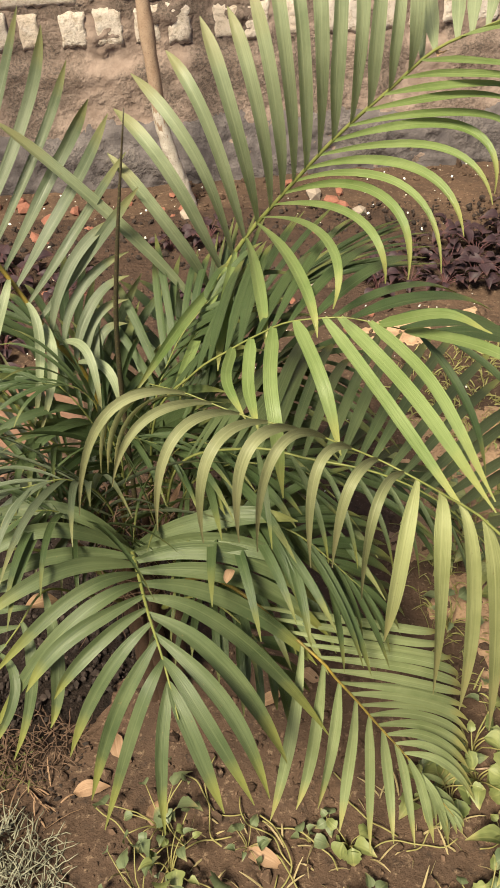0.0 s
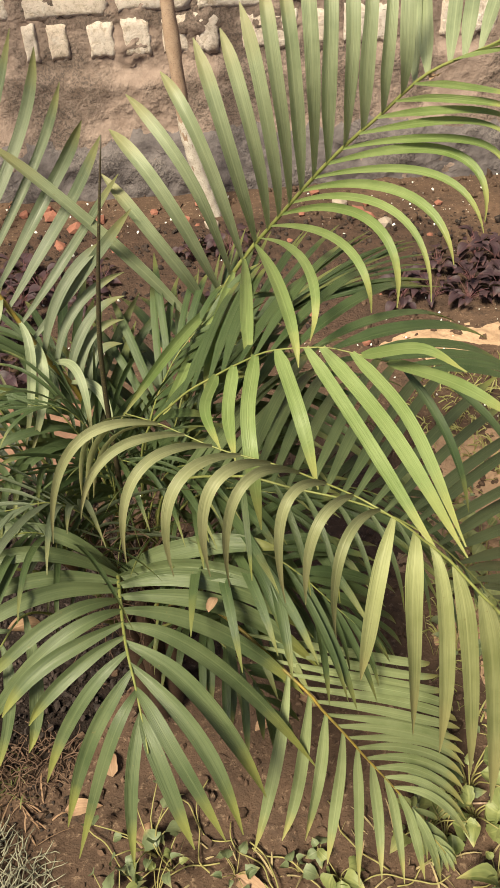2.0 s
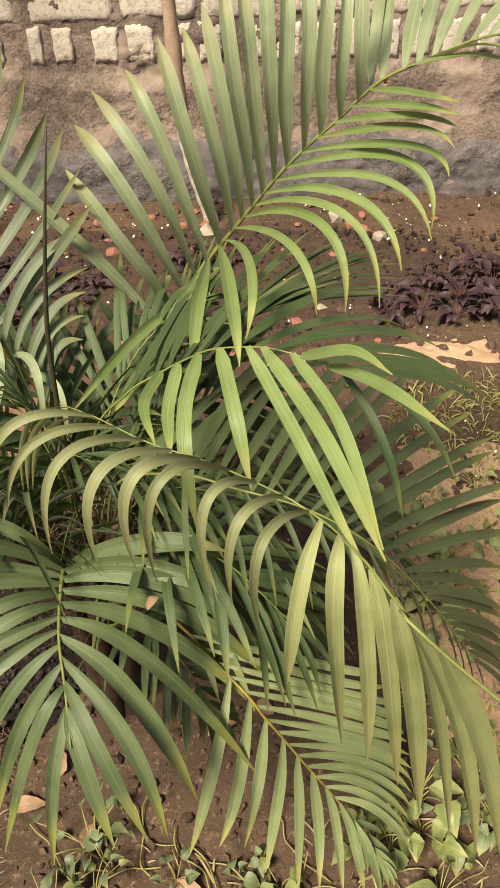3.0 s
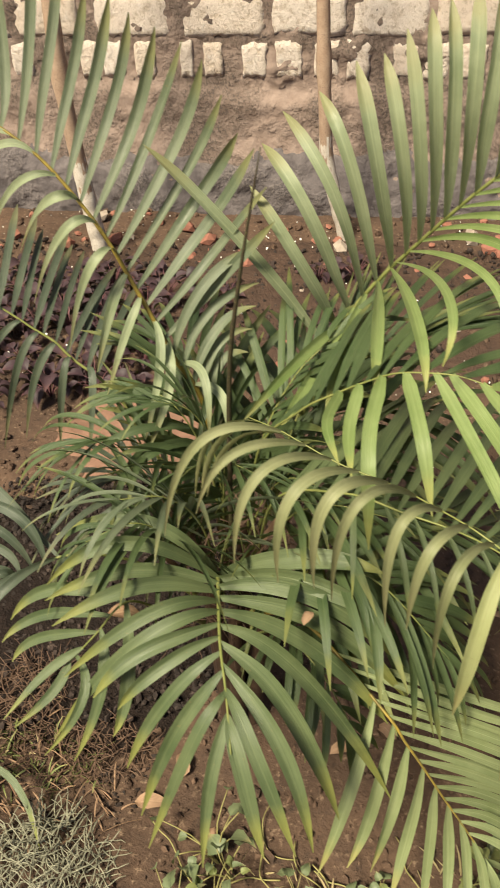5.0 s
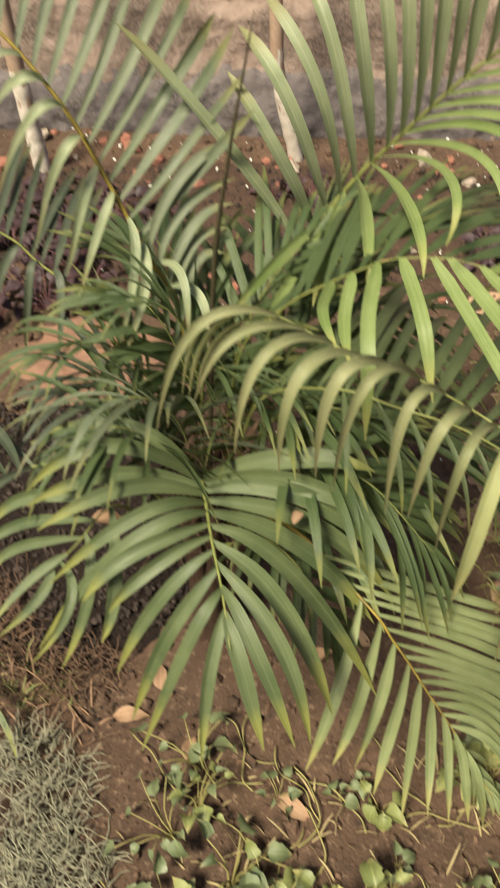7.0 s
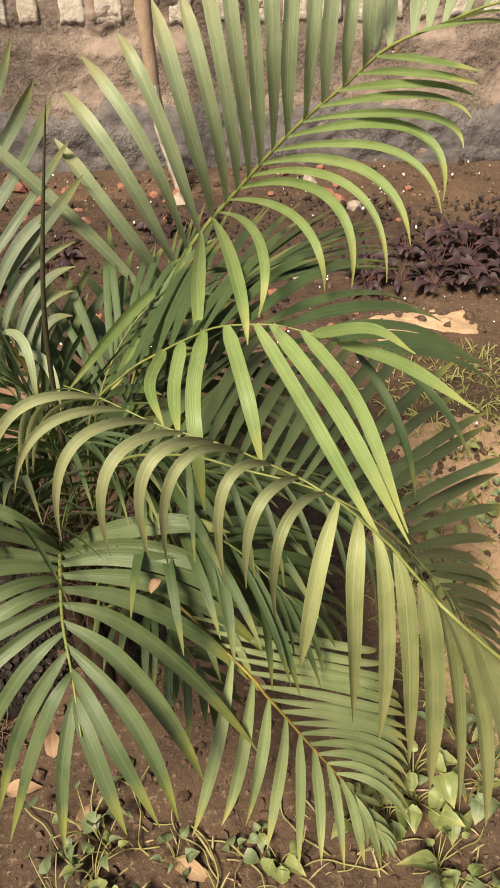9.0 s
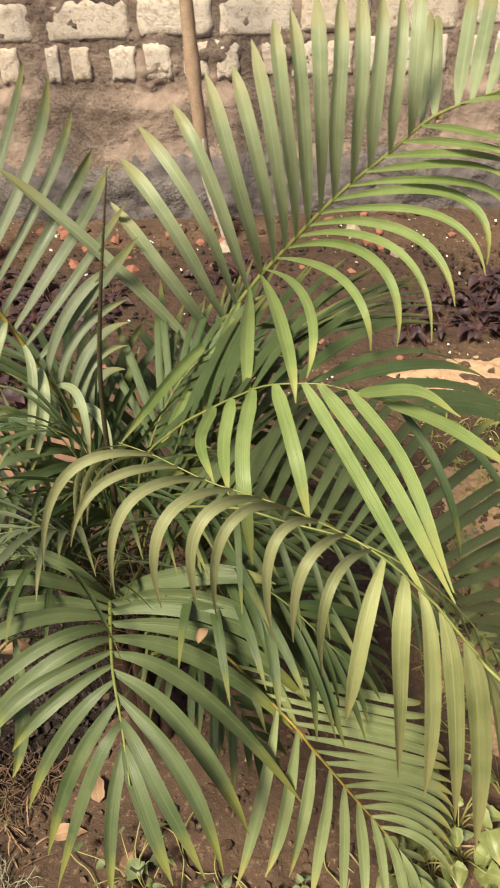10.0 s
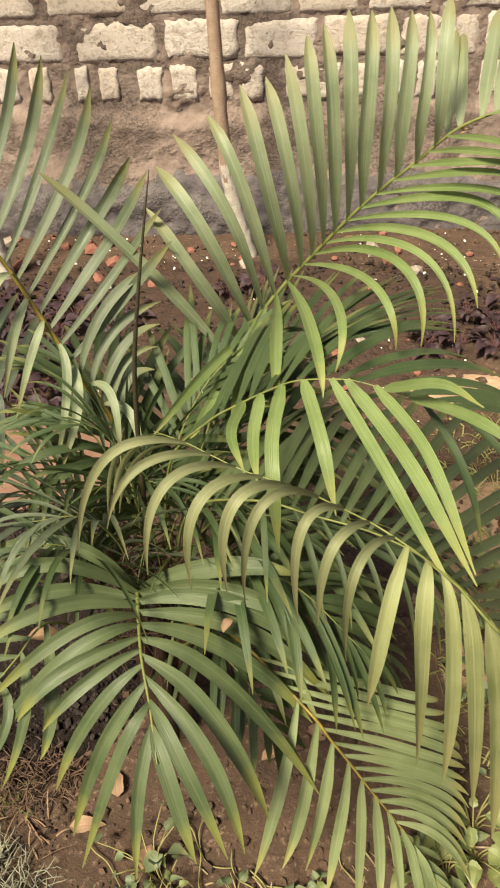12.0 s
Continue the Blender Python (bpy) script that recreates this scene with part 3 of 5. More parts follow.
FRONDS = {
    # name: stalk, leaf, stalk material, stalk radius, seed, untidiness, rows of leaflets
    "front": ([(0.305, 1.660, 0.470), (0.322, 1.570, 0.600), (0.338, 1.490, 0.652), (0.362, 1.370, 0.690), (0.383, 1.290, 0.685), (0.400, 1.215, 0.665)],
        LEAF, RACHIS, 0.005, 1, 1,
    ),
    "low_right": ([(0.360, 1.640, 0.420), (0.470, 1.540, 0.530), (0.606, 1.420, 0.477), (0.641, 1.395, 0.438), (0.676, 1.378, 0.390), (0.711, 1.366, 0.331), (0.751, 1.355, 0.265), (0.782, 1.342, 0.216), (0.813, 1.325, 0.162), (0.852, 1.290, 0.114)],
        LEAF_MID, RACHIS_YELLOW, 0.004, 2, 1,
        (1, 0.88, 1, 4, 0.013, 0.6, (30, 22, 10), (0, 0, 0), (0.110, 0.090, 0.060), (0.50, 0.55, 0.60), 0.60, (0.00, 1.00)),
        (-1, 0.87, 1, 4, 0.013, 0.6, (30, 22, 10), (0, 8, 0), (0.120, 0.100, 0.060), (0.60, 0.70, 0.80), 0.60, (0.00, 1.00)),
    ),
    "tall_right": ([(0.360, 1.850, 0.450), (0.465, 1.970, 0.768), (0.512, 2.000, 0.854), (0.564, 2.000, 0.931), (0.602, 1.990, 0.980), (0.681, 1.910, 1.112), (0.728, 1.880, 1.173), (0.765, 1.860, 1.214), (0.818, 1.830, 1.275), (0.879, 1.800, 1.311), (0.933, 1.770, 1.342), (1.028, 1.716, 1.368)],
        LEAF_TALL, RACHIS, 0.006, 3, 1,
        (-1, 0.785, 1, 12, 0.021, 0.8, (88, 92, 60), (30, 20, 11), (0.250, 0.250, 0.200), (0.10, 0.20, 0.60), 0.56, (0.00, 1.00)),
    ),
    "tall_left": ([(0.285, 1.800, 0.420), (0.265, 1.830, 0.735), (0.216, 1.840, 0.845), (0.179, 1.850, 0.928), (0.148, 1.858, 0.993), (0.122, 1.865, 1.047), (0.083, 1.875, 1.108), (0.022, 1.890, 1.178), (-0.049, 1.905, 1.228), (-0.117, 1.920, 1.266), (-0.225, 1.944, 1.311)],
        LEAF_SOFT_SHADE, RACHIS_YELLOW, 0.0065, 4, 1,
        (1, 0.93, 1, 4, 0.018, 0.72, (52, 48, 46), (12, 15, 18), (0.340, 0.310, 0.276), (0.30, 0.50, 0.86), 0.47, (0.00, 1.00)),
        (-1, 0.83, 1, 6, 0.016, 0.7, (45, 38, 28), (30, 38, 49), (0.160, 0.130, 0.109), (1.10, 1.00, 0.92), 0.73, (0.00, 1.00)),
    ),
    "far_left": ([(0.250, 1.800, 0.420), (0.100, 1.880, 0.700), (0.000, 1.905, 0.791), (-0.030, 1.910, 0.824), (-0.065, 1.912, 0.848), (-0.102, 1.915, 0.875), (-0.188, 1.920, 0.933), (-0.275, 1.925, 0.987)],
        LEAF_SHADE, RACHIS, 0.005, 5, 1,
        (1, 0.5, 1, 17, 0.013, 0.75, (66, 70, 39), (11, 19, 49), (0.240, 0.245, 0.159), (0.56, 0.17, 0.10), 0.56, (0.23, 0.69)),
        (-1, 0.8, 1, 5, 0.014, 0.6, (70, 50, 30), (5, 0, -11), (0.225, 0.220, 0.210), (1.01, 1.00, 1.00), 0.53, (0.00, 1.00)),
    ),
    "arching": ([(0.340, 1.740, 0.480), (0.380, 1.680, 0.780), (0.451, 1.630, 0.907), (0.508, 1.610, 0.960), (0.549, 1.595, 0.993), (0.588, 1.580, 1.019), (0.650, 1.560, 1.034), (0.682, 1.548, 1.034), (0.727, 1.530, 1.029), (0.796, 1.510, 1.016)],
        LEAF_DEEP_SHADE, RACHIS, 0.003, 6, 1,
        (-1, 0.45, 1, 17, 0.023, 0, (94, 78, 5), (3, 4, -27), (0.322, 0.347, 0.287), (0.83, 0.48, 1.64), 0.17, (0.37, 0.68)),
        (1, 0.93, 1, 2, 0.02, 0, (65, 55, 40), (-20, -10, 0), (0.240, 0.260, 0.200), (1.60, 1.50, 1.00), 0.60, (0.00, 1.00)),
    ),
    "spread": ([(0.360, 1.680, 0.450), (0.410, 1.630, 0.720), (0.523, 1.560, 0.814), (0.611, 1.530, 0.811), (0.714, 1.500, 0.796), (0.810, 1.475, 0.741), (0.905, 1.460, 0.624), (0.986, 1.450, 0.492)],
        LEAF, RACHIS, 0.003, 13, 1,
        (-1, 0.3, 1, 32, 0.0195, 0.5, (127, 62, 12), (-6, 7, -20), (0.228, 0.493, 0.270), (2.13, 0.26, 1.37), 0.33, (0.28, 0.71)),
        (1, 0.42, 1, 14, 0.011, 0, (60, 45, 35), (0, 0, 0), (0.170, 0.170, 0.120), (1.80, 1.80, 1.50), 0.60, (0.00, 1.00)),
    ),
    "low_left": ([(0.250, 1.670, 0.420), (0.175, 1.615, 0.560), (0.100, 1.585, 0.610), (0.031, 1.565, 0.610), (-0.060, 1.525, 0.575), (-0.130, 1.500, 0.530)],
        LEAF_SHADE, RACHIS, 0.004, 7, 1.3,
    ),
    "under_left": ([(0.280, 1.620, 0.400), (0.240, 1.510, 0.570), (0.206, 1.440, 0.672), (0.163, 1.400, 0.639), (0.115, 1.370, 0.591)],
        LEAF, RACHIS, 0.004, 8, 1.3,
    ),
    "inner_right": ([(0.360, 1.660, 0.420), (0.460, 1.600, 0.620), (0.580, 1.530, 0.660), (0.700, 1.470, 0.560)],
        LEAF_DEEP_SHADE, RACHIS, 0.0035, 9, 4,
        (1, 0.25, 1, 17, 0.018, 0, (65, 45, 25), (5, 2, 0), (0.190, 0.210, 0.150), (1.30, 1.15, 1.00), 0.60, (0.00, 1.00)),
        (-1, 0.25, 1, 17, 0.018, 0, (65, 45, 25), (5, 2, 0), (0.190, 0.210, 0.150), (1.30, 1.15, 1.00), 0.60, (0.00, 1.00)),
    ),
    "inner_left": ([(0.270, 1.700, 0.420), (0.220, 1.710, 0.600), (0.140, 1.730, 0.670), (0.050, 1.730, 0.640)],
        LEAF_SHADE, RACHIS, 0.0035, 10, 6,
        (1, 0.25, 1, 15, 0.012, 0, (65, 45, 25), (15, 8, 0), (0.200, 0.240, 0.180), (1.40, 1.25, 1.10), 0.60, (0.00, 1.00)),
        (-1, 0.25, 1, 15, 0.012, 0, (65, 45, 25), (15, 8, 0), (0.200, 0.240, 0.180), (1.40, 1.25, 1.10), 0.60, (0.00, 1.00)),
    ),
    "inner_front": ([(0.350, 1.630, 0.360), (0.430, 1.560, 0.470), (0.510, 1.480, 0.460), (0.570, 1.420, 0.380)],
        LEAF_DEEP_SHADE, RACHIS, 0.0035, 14, 4,
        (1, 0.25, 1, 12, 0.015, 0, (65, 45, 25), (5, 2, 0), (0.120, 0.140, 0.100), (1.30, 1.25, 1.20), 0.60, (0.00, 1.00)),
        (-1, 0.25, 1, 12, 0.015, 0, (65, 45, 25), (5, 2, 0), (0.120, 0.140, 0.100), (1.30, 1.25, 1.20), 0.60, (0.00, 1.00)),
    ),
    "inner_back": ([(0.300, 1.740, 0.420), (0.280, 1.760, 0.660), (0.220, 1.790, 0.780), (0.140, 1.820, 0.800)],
        LEAF_DEEP_SHADE, RACHIS, 0.0035, 15, 4,
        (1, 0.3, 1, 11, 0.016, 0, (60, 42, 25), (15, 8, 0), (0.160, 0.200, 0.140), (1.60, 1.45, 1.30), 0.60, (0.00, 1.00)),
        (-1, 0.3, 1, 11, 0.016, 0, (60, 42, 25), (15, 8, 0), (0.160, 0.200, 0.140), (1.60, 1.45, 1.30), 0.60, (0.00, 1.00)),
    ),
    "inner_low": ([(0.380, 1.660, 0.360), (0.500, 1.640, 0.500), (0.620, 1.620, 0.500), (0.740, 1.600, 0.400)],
        LEAF_DEEP_SHADE, RACHIS, 0.0035, 16, 4,
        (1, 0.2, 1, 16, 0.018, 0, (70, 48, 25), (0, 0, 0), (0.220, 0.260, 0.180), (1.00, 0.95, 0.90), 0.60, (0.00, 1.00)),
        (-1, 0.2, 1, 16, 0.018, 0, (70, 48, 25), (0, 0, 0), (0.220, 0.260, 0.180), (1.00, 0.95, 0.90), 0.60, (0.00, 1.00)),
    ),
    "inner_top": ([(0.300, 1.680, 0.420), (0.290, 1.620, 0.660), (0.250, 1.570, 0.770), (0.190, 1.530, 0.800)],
        LEAF_SOFT_SHADE, RACHIS, 0.0035, 17, 6,
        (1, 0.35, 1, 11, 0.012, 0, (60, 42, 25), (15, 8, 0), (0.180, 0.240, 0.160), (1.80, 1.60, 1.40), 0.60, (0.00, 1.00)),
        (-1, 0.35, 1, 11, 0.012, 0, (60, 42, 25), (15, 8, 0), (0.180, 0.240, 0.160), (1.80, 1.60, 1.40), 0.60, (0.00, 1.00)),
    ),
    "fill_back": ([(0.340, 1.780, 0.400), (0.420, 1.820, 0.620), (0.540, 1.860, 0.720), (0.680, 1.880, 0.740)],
        LEAF_DEEP_SHADE, RACHIS, 0.0035, 18, 4,
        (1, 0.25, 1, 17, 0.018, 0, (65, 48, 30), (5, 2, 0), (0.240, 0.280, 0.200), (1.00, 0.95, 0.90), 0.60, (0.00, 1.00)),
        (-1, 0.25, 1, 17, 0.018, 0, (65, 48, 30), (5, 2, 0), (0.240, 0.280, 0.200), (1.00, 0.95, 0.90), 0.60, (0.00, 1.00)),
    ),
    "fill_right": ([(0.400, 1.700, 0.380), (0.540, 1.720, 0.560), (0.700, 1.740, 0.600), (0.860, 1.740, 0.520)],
        LEAF_DEEP_SHADE, RACHIS, 0.0035, 19, 4,
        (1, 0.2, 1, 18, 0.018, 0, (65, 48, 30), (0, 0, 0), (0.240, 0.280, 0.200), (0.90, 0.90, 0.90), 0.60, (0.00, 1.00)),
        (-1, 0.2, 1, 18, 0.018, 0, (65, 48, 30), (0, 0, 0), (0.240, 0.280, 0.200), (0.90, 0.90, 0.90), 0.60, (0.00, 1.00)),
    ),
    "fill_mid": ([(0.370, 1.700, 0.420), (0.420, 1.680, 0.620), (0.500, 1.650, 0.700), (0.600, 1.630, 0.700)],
        LEAF_DEEP_SHADE, RACHIS, 0.0035, 20, 4,
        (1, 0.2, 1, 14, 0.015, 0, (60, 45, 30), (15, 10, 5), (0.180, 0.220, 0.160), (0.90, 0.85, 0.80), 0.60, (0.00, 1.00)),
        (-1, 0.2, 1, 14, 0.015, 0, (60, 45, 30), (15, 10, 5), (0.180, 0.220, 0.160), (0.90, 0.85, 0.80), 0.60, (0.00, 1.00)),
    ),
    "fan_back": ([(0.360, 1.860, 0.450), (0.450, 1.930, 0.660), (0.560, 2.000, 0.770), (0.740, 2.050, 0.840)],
        LEAF_DEEP_SHADE, RACHIS, 0.004, 23, 2,
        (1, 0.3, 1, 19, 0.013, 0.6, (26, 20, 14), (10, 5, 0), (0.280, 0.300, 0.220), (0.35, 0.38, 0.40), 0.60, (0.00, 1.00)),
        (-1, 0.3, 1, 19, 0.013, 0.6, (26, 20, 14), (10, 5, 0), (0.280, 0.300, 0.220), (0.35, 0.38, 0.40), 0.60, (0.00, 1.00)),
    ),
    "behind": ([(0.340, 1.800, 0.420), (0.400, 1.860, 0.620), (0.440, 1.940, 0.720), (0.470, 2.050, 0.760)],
        LEAF_DEEP_SHADE, RACHIS, 0.004, 11, 3,
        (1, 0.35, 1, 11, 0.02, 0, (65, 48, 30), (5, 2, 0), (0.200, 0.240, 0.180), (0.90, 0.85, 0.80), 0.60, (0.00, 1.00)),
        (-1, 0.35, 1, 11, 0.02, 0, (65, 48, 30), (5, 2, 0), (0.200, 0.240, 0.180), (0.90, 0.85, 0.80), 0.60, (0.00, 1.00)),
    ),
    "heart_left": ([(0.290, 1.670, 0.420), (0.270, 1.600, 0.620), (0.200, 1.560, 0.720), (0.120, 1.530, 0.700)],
        LEAF_DEEP_SHADE, RACHIS, 0.003, 31, 5,
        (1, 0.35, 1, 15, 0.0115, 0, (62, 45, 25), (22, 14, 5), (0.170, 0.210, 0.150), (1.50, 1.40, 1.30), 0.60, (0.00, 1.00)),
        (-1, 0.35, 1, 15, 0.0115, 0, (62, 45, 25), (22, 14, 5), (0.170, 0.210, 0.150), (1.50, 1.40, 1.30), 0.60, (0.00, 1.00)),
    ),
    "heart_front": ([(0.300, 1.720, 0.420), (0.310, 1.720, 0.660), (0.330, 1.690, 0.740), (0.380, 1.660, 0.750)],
        LEAF_DEEP_SHADE, RACHIS, 0.003, 32, 5,
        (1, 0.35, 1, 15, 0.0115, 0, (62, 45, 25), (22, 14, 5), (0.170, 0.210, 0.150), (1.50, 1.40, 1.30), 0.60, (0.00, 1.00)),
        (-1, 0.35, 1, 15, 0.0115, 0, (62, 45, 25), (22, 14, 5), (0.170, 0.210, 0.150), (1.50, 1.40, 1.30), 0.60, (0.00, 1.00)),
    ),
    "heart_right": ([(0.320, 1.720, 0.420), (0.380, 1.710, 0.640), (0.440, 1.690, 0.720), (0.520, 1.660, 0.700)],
        LEAF_DEEP_SHADE, RACHIS, 0.003, 33, 5,
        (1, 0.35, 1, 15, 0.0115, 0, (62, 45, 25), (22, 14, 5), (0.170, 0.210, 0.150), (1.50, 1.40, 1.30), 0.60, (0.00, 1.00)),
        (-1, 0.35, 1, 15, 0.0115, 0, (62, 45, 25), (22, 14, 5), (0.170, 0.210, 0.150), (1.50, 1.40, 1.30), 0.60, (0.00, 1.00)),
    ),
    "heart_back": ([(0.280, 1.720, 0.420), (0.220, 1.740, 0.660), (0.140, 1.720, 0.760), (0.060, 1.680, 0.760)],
        LEAF_DEEP_SHADE, RACHIS, 0.003, 34, 5,
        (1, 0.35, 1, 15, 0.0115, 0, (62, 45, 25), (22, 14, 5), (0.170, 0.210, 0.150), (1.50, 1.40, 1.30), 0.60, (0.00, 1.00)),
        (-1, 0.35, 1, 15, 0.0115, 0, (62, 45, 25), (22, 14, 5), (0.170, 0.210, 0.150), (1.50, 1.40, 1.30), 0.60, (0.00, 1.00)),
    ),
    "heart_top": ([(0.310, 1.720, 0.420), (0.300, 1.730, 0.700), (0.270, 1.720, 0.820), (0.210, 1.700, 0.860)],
        LEAF_DEEP_SHADE, RACHIS, 0.003, 36, 5,
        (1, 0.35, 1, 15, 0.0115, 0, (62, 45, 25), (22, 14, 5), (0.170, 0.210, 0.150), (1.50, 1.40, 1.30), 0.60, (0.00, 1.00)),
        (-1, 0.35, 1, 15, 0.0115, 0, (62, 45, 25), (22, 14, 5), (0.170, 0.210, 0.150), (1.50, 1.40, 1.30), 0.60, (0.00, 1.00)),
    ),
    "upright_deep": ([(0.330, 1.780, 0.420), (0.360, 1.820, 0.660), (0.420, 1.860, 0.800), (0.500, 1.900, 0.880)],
        LEAF_DEEP_SHADE, RACHIS, 0.0035, 41, 4,
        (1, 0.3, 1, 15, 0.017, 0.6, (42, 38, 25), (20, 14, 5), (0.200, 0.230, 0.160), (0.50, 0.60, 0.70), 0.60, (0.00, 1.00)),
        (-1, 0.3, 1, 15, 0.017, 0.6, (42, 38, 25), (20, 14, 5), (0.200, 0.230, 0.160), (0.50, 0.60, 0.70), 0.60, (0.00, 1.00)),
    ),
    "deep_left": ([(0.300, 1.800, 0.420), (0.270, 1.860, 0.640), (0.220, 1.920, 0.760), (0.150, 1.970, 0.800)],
        LEAF_DEEP_SHADE, RACHIS, 0.0035, 42, 4,
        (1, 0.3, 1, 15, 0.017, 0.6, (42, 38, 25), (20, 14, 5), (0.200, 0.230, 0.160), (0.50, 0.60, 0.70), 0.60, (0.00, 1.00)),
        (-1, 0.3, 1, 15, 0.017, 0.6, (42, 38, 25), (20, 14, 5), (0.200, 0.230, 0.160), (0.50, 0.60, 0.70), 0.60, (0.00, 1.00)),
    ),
}
NEIGHBOUR = {
    "neighbour": ([(1.300, 1.000, 0.120), (1.150, 1.020, 0.640), (0.802, 1.130, 0.997), (0.790, 1.170, 0.983), (0.777, 1.200, 0.977), (0.756, 1.250, 0.973), (0.741, 1.290, 0.956), (0.728, 1.340, 0.931), (0.681, 1.380, 0.938), (0.635, 1.390, 0.960), (0.602, 1.395, 0.977), (0.563, 1.405, 0.987), (0.517, 1.420, 0.994), (0.481, 1.435, 1.004), (0.444, 1.455, 1.011), (0.400, 1.480, 1.010)],
        LEAF_DULL_SUN, RACHIS, 0.0036, 12, 1,
        (-1, 0.96, 1, 3, 0.016, 0.35, (26, 42, 61), (31, 26, 21), (0.292, 0.287, 0.280), (2.07, 1.41, 0.67), 0.00, (0.00, -0.57)),
    ),
}

main_palm = palm(0.31, 1.68, "green areca palm clump with arching feathered fronds in bare soil", 6, 21)
stems = {name: frond(main_palm, *spec) for name, spec in FRONDS.items()}
leaflets(stems["front"], LEAF, 0.031, 0.300, 0.571, 0, 0.52,
        ((0.467, 1.535, 0.695), (0.592, 1.510, 0.700)),
        ((0.478, 1.510, 0.667), (0.599, 1.480, 0.616)),
        ((0.497, 1.495, 0.649), (0.635, 1.490, 0.502)),
        ((0.510, 1.480, 0.600), (0.642, 1.460, 0.456)),
        ((0.494, 1.450, 0.584), (0.615, 1.430, 0.427)))
leaflets(stems["front"], LEAF, 0.027, 0.639, 0.910, 0, 0.52,
        ((0.490, 1.390, 0.583), (0.630, 1.360, 0.313)),
        ((0.470, 1.310, 0.614), (0.544, 1.250, 0.452)),
        ((0.459, 1.250, 0.635), (0.511, 1.175, 0.504)),
        ((0.433, 1.220, 0.657), (0.489, 1.157, 0.527)),
        ((0.416, 1.200, 0.640), (0.448, 1.145, 0.538)))
leaflets(stems["front"], LEAF, 0.0225, 0.300, 0.904, 0, 0.52,
        ((0.207, 1.573, 0.710), (0.042, 1.589, 0.647)),
        ((0.198, 1.502, 0.737), (0.068, 1.470, 0.661)),
        ((0.204, 1.481, 0.696), (0.092, 1.410, 0.697)),
        ((0.232, 1.434, 0.717), (0.121, 1.360, 0.705)),
        ((0.251, 1.390, 0.706), (0.128, 1.340, 0.611)),
        ((0.242, 1.360, 0.679), (0.093, 1.319, 0.470)),
        ((0.254, 1.345, 0.681), (0.184, 1.305, 0.620)),
        ((0.280, 1.325, 0.678), (0.224, 1.290, 0.620)),
        ((0.292, 1.300, 0.635), (0.225, 1.272, 0.492)),
        ((0.313, 1.270, 0.612), (0.250, 1.230, 0.436)),
        ((0.341, 1.230, 0.635), (0.269, 1.190, 0.422)),
        ((0.373, 1.203, 0.625), (0.366, 1.135, 0.512)))
leaflets(stems["tall_left"], LEAF_SOFT_SHADE, 0.019, 0.897, 0.430, 0, 0.68,
        ((-0.132, 1.970, 1.321), (-0.150, 2.000, 1.415)),
        ((-0.094, 1.970, 1.317), (-0.114, 2.000, 1.426)),
        ((-0.065, 1.970, 1.313), (-0.080, 2.000, 1.428)),
        ((-0.034, 1.970, 1.313), (-0.042, 2.000, 1.438)),
        ((0.012, 1.970, 1.340), (0.022, 2.000, 1.442)),
        ((0.040, 1.970, 1.323), (0.062, 2.000, 1.420)),
        ((0.067, 1.970, 1.279), (0.099, 2.000, 1.398)),
        ((0.096, 1.975, 1.260), (0.135, 2.000, 1.387)),
        ((0.126, 1.980, 1.241), (0.161, 2.000, 1.361)),
        ((0.154, 1.980, 1.204), (0.199, 2.000, 1.341)),
        ((0.184, 1.990, 1.192), (0.239, 2.000, 1.321)),
        ((0.217, 1.990, 1.163), (0.268, 2.000, 1.294)),
        ((0.235, 1.994, 1.122), (0.296, 2.000, 1.242)),
        ((0.254, 1.990, 1.083), (0.322, 1.980, 1.189)),
        ((0.278, 1.954, 1.058), (0.352, 1.950, 1.176)),
        ((0.289, 1.944, 1.009), (0.373, 1.930, 1.122)),
        ((0.297, 1.920, 0.967), (0.387, 1.910, 1.073)))
# The sheen-paled leaf colour offsets the dark undersides of this row.
leaflets(stems["tall_left"], LEAF_TALL, 0.0165, 0.793, 0.341, 0, 0.4,
        ((-0.094, 1.900, 1.212), (-0.165, 1.920, 1.146)),
        ((-0.046, 1.890, 1.196), (-0.128, 1.920, 1.119)),
        ((-0.016, 1.860, 1.145), (-0.110, 1.920, 1.017)),
        ((0.039, 1.840, 1.127), (-0.055, 1.910, 1.007)),
        ((0.062, 1.820, 1.083), (-0.047, 1.900, 0.911)),
        ((0.099, 1.800, 1.023), (-0.001, 1.900, 0.806)),
        ((0.123, 1.820, 0.953), (0.085, 1.800, 0.838)),
        ((0.149, 1.810, 0.921), (0.104, 1.780, 0.804)),
        ((0.201, 1.790, 0.862), (0.168, 1.740, 0.724)),
        ((0.219, 1.780, 0.840), (0.175, 1.730, 0.716)),
        ((0.277, 1.780, 0.850), (0.290, 1.720, 0.755)),
        ((0.307, 1.780, 0.810), (0.319, 1.740, 0.728)))
leaflets(stems["tall_left"], LEAF_SOFT_SHADE, 0.0175, 0.400, 0.285, 0, 0.6,
        ((0.264, 1.900, 0.959), (0.345, 1.950, 1.003)),
        ((0.273, 1.900, 0.908), (0.352, 1.950, 0.939)),
        ((0.285, 1.890, 0.879), (0.349, 1.930, 0.904)),
        ((0.281, 1.880, 0.848), (0.342, 1.920, 0.863)),
        ((0.287, 1.870, 0.816), (0.336, 1.900, 0.826)))
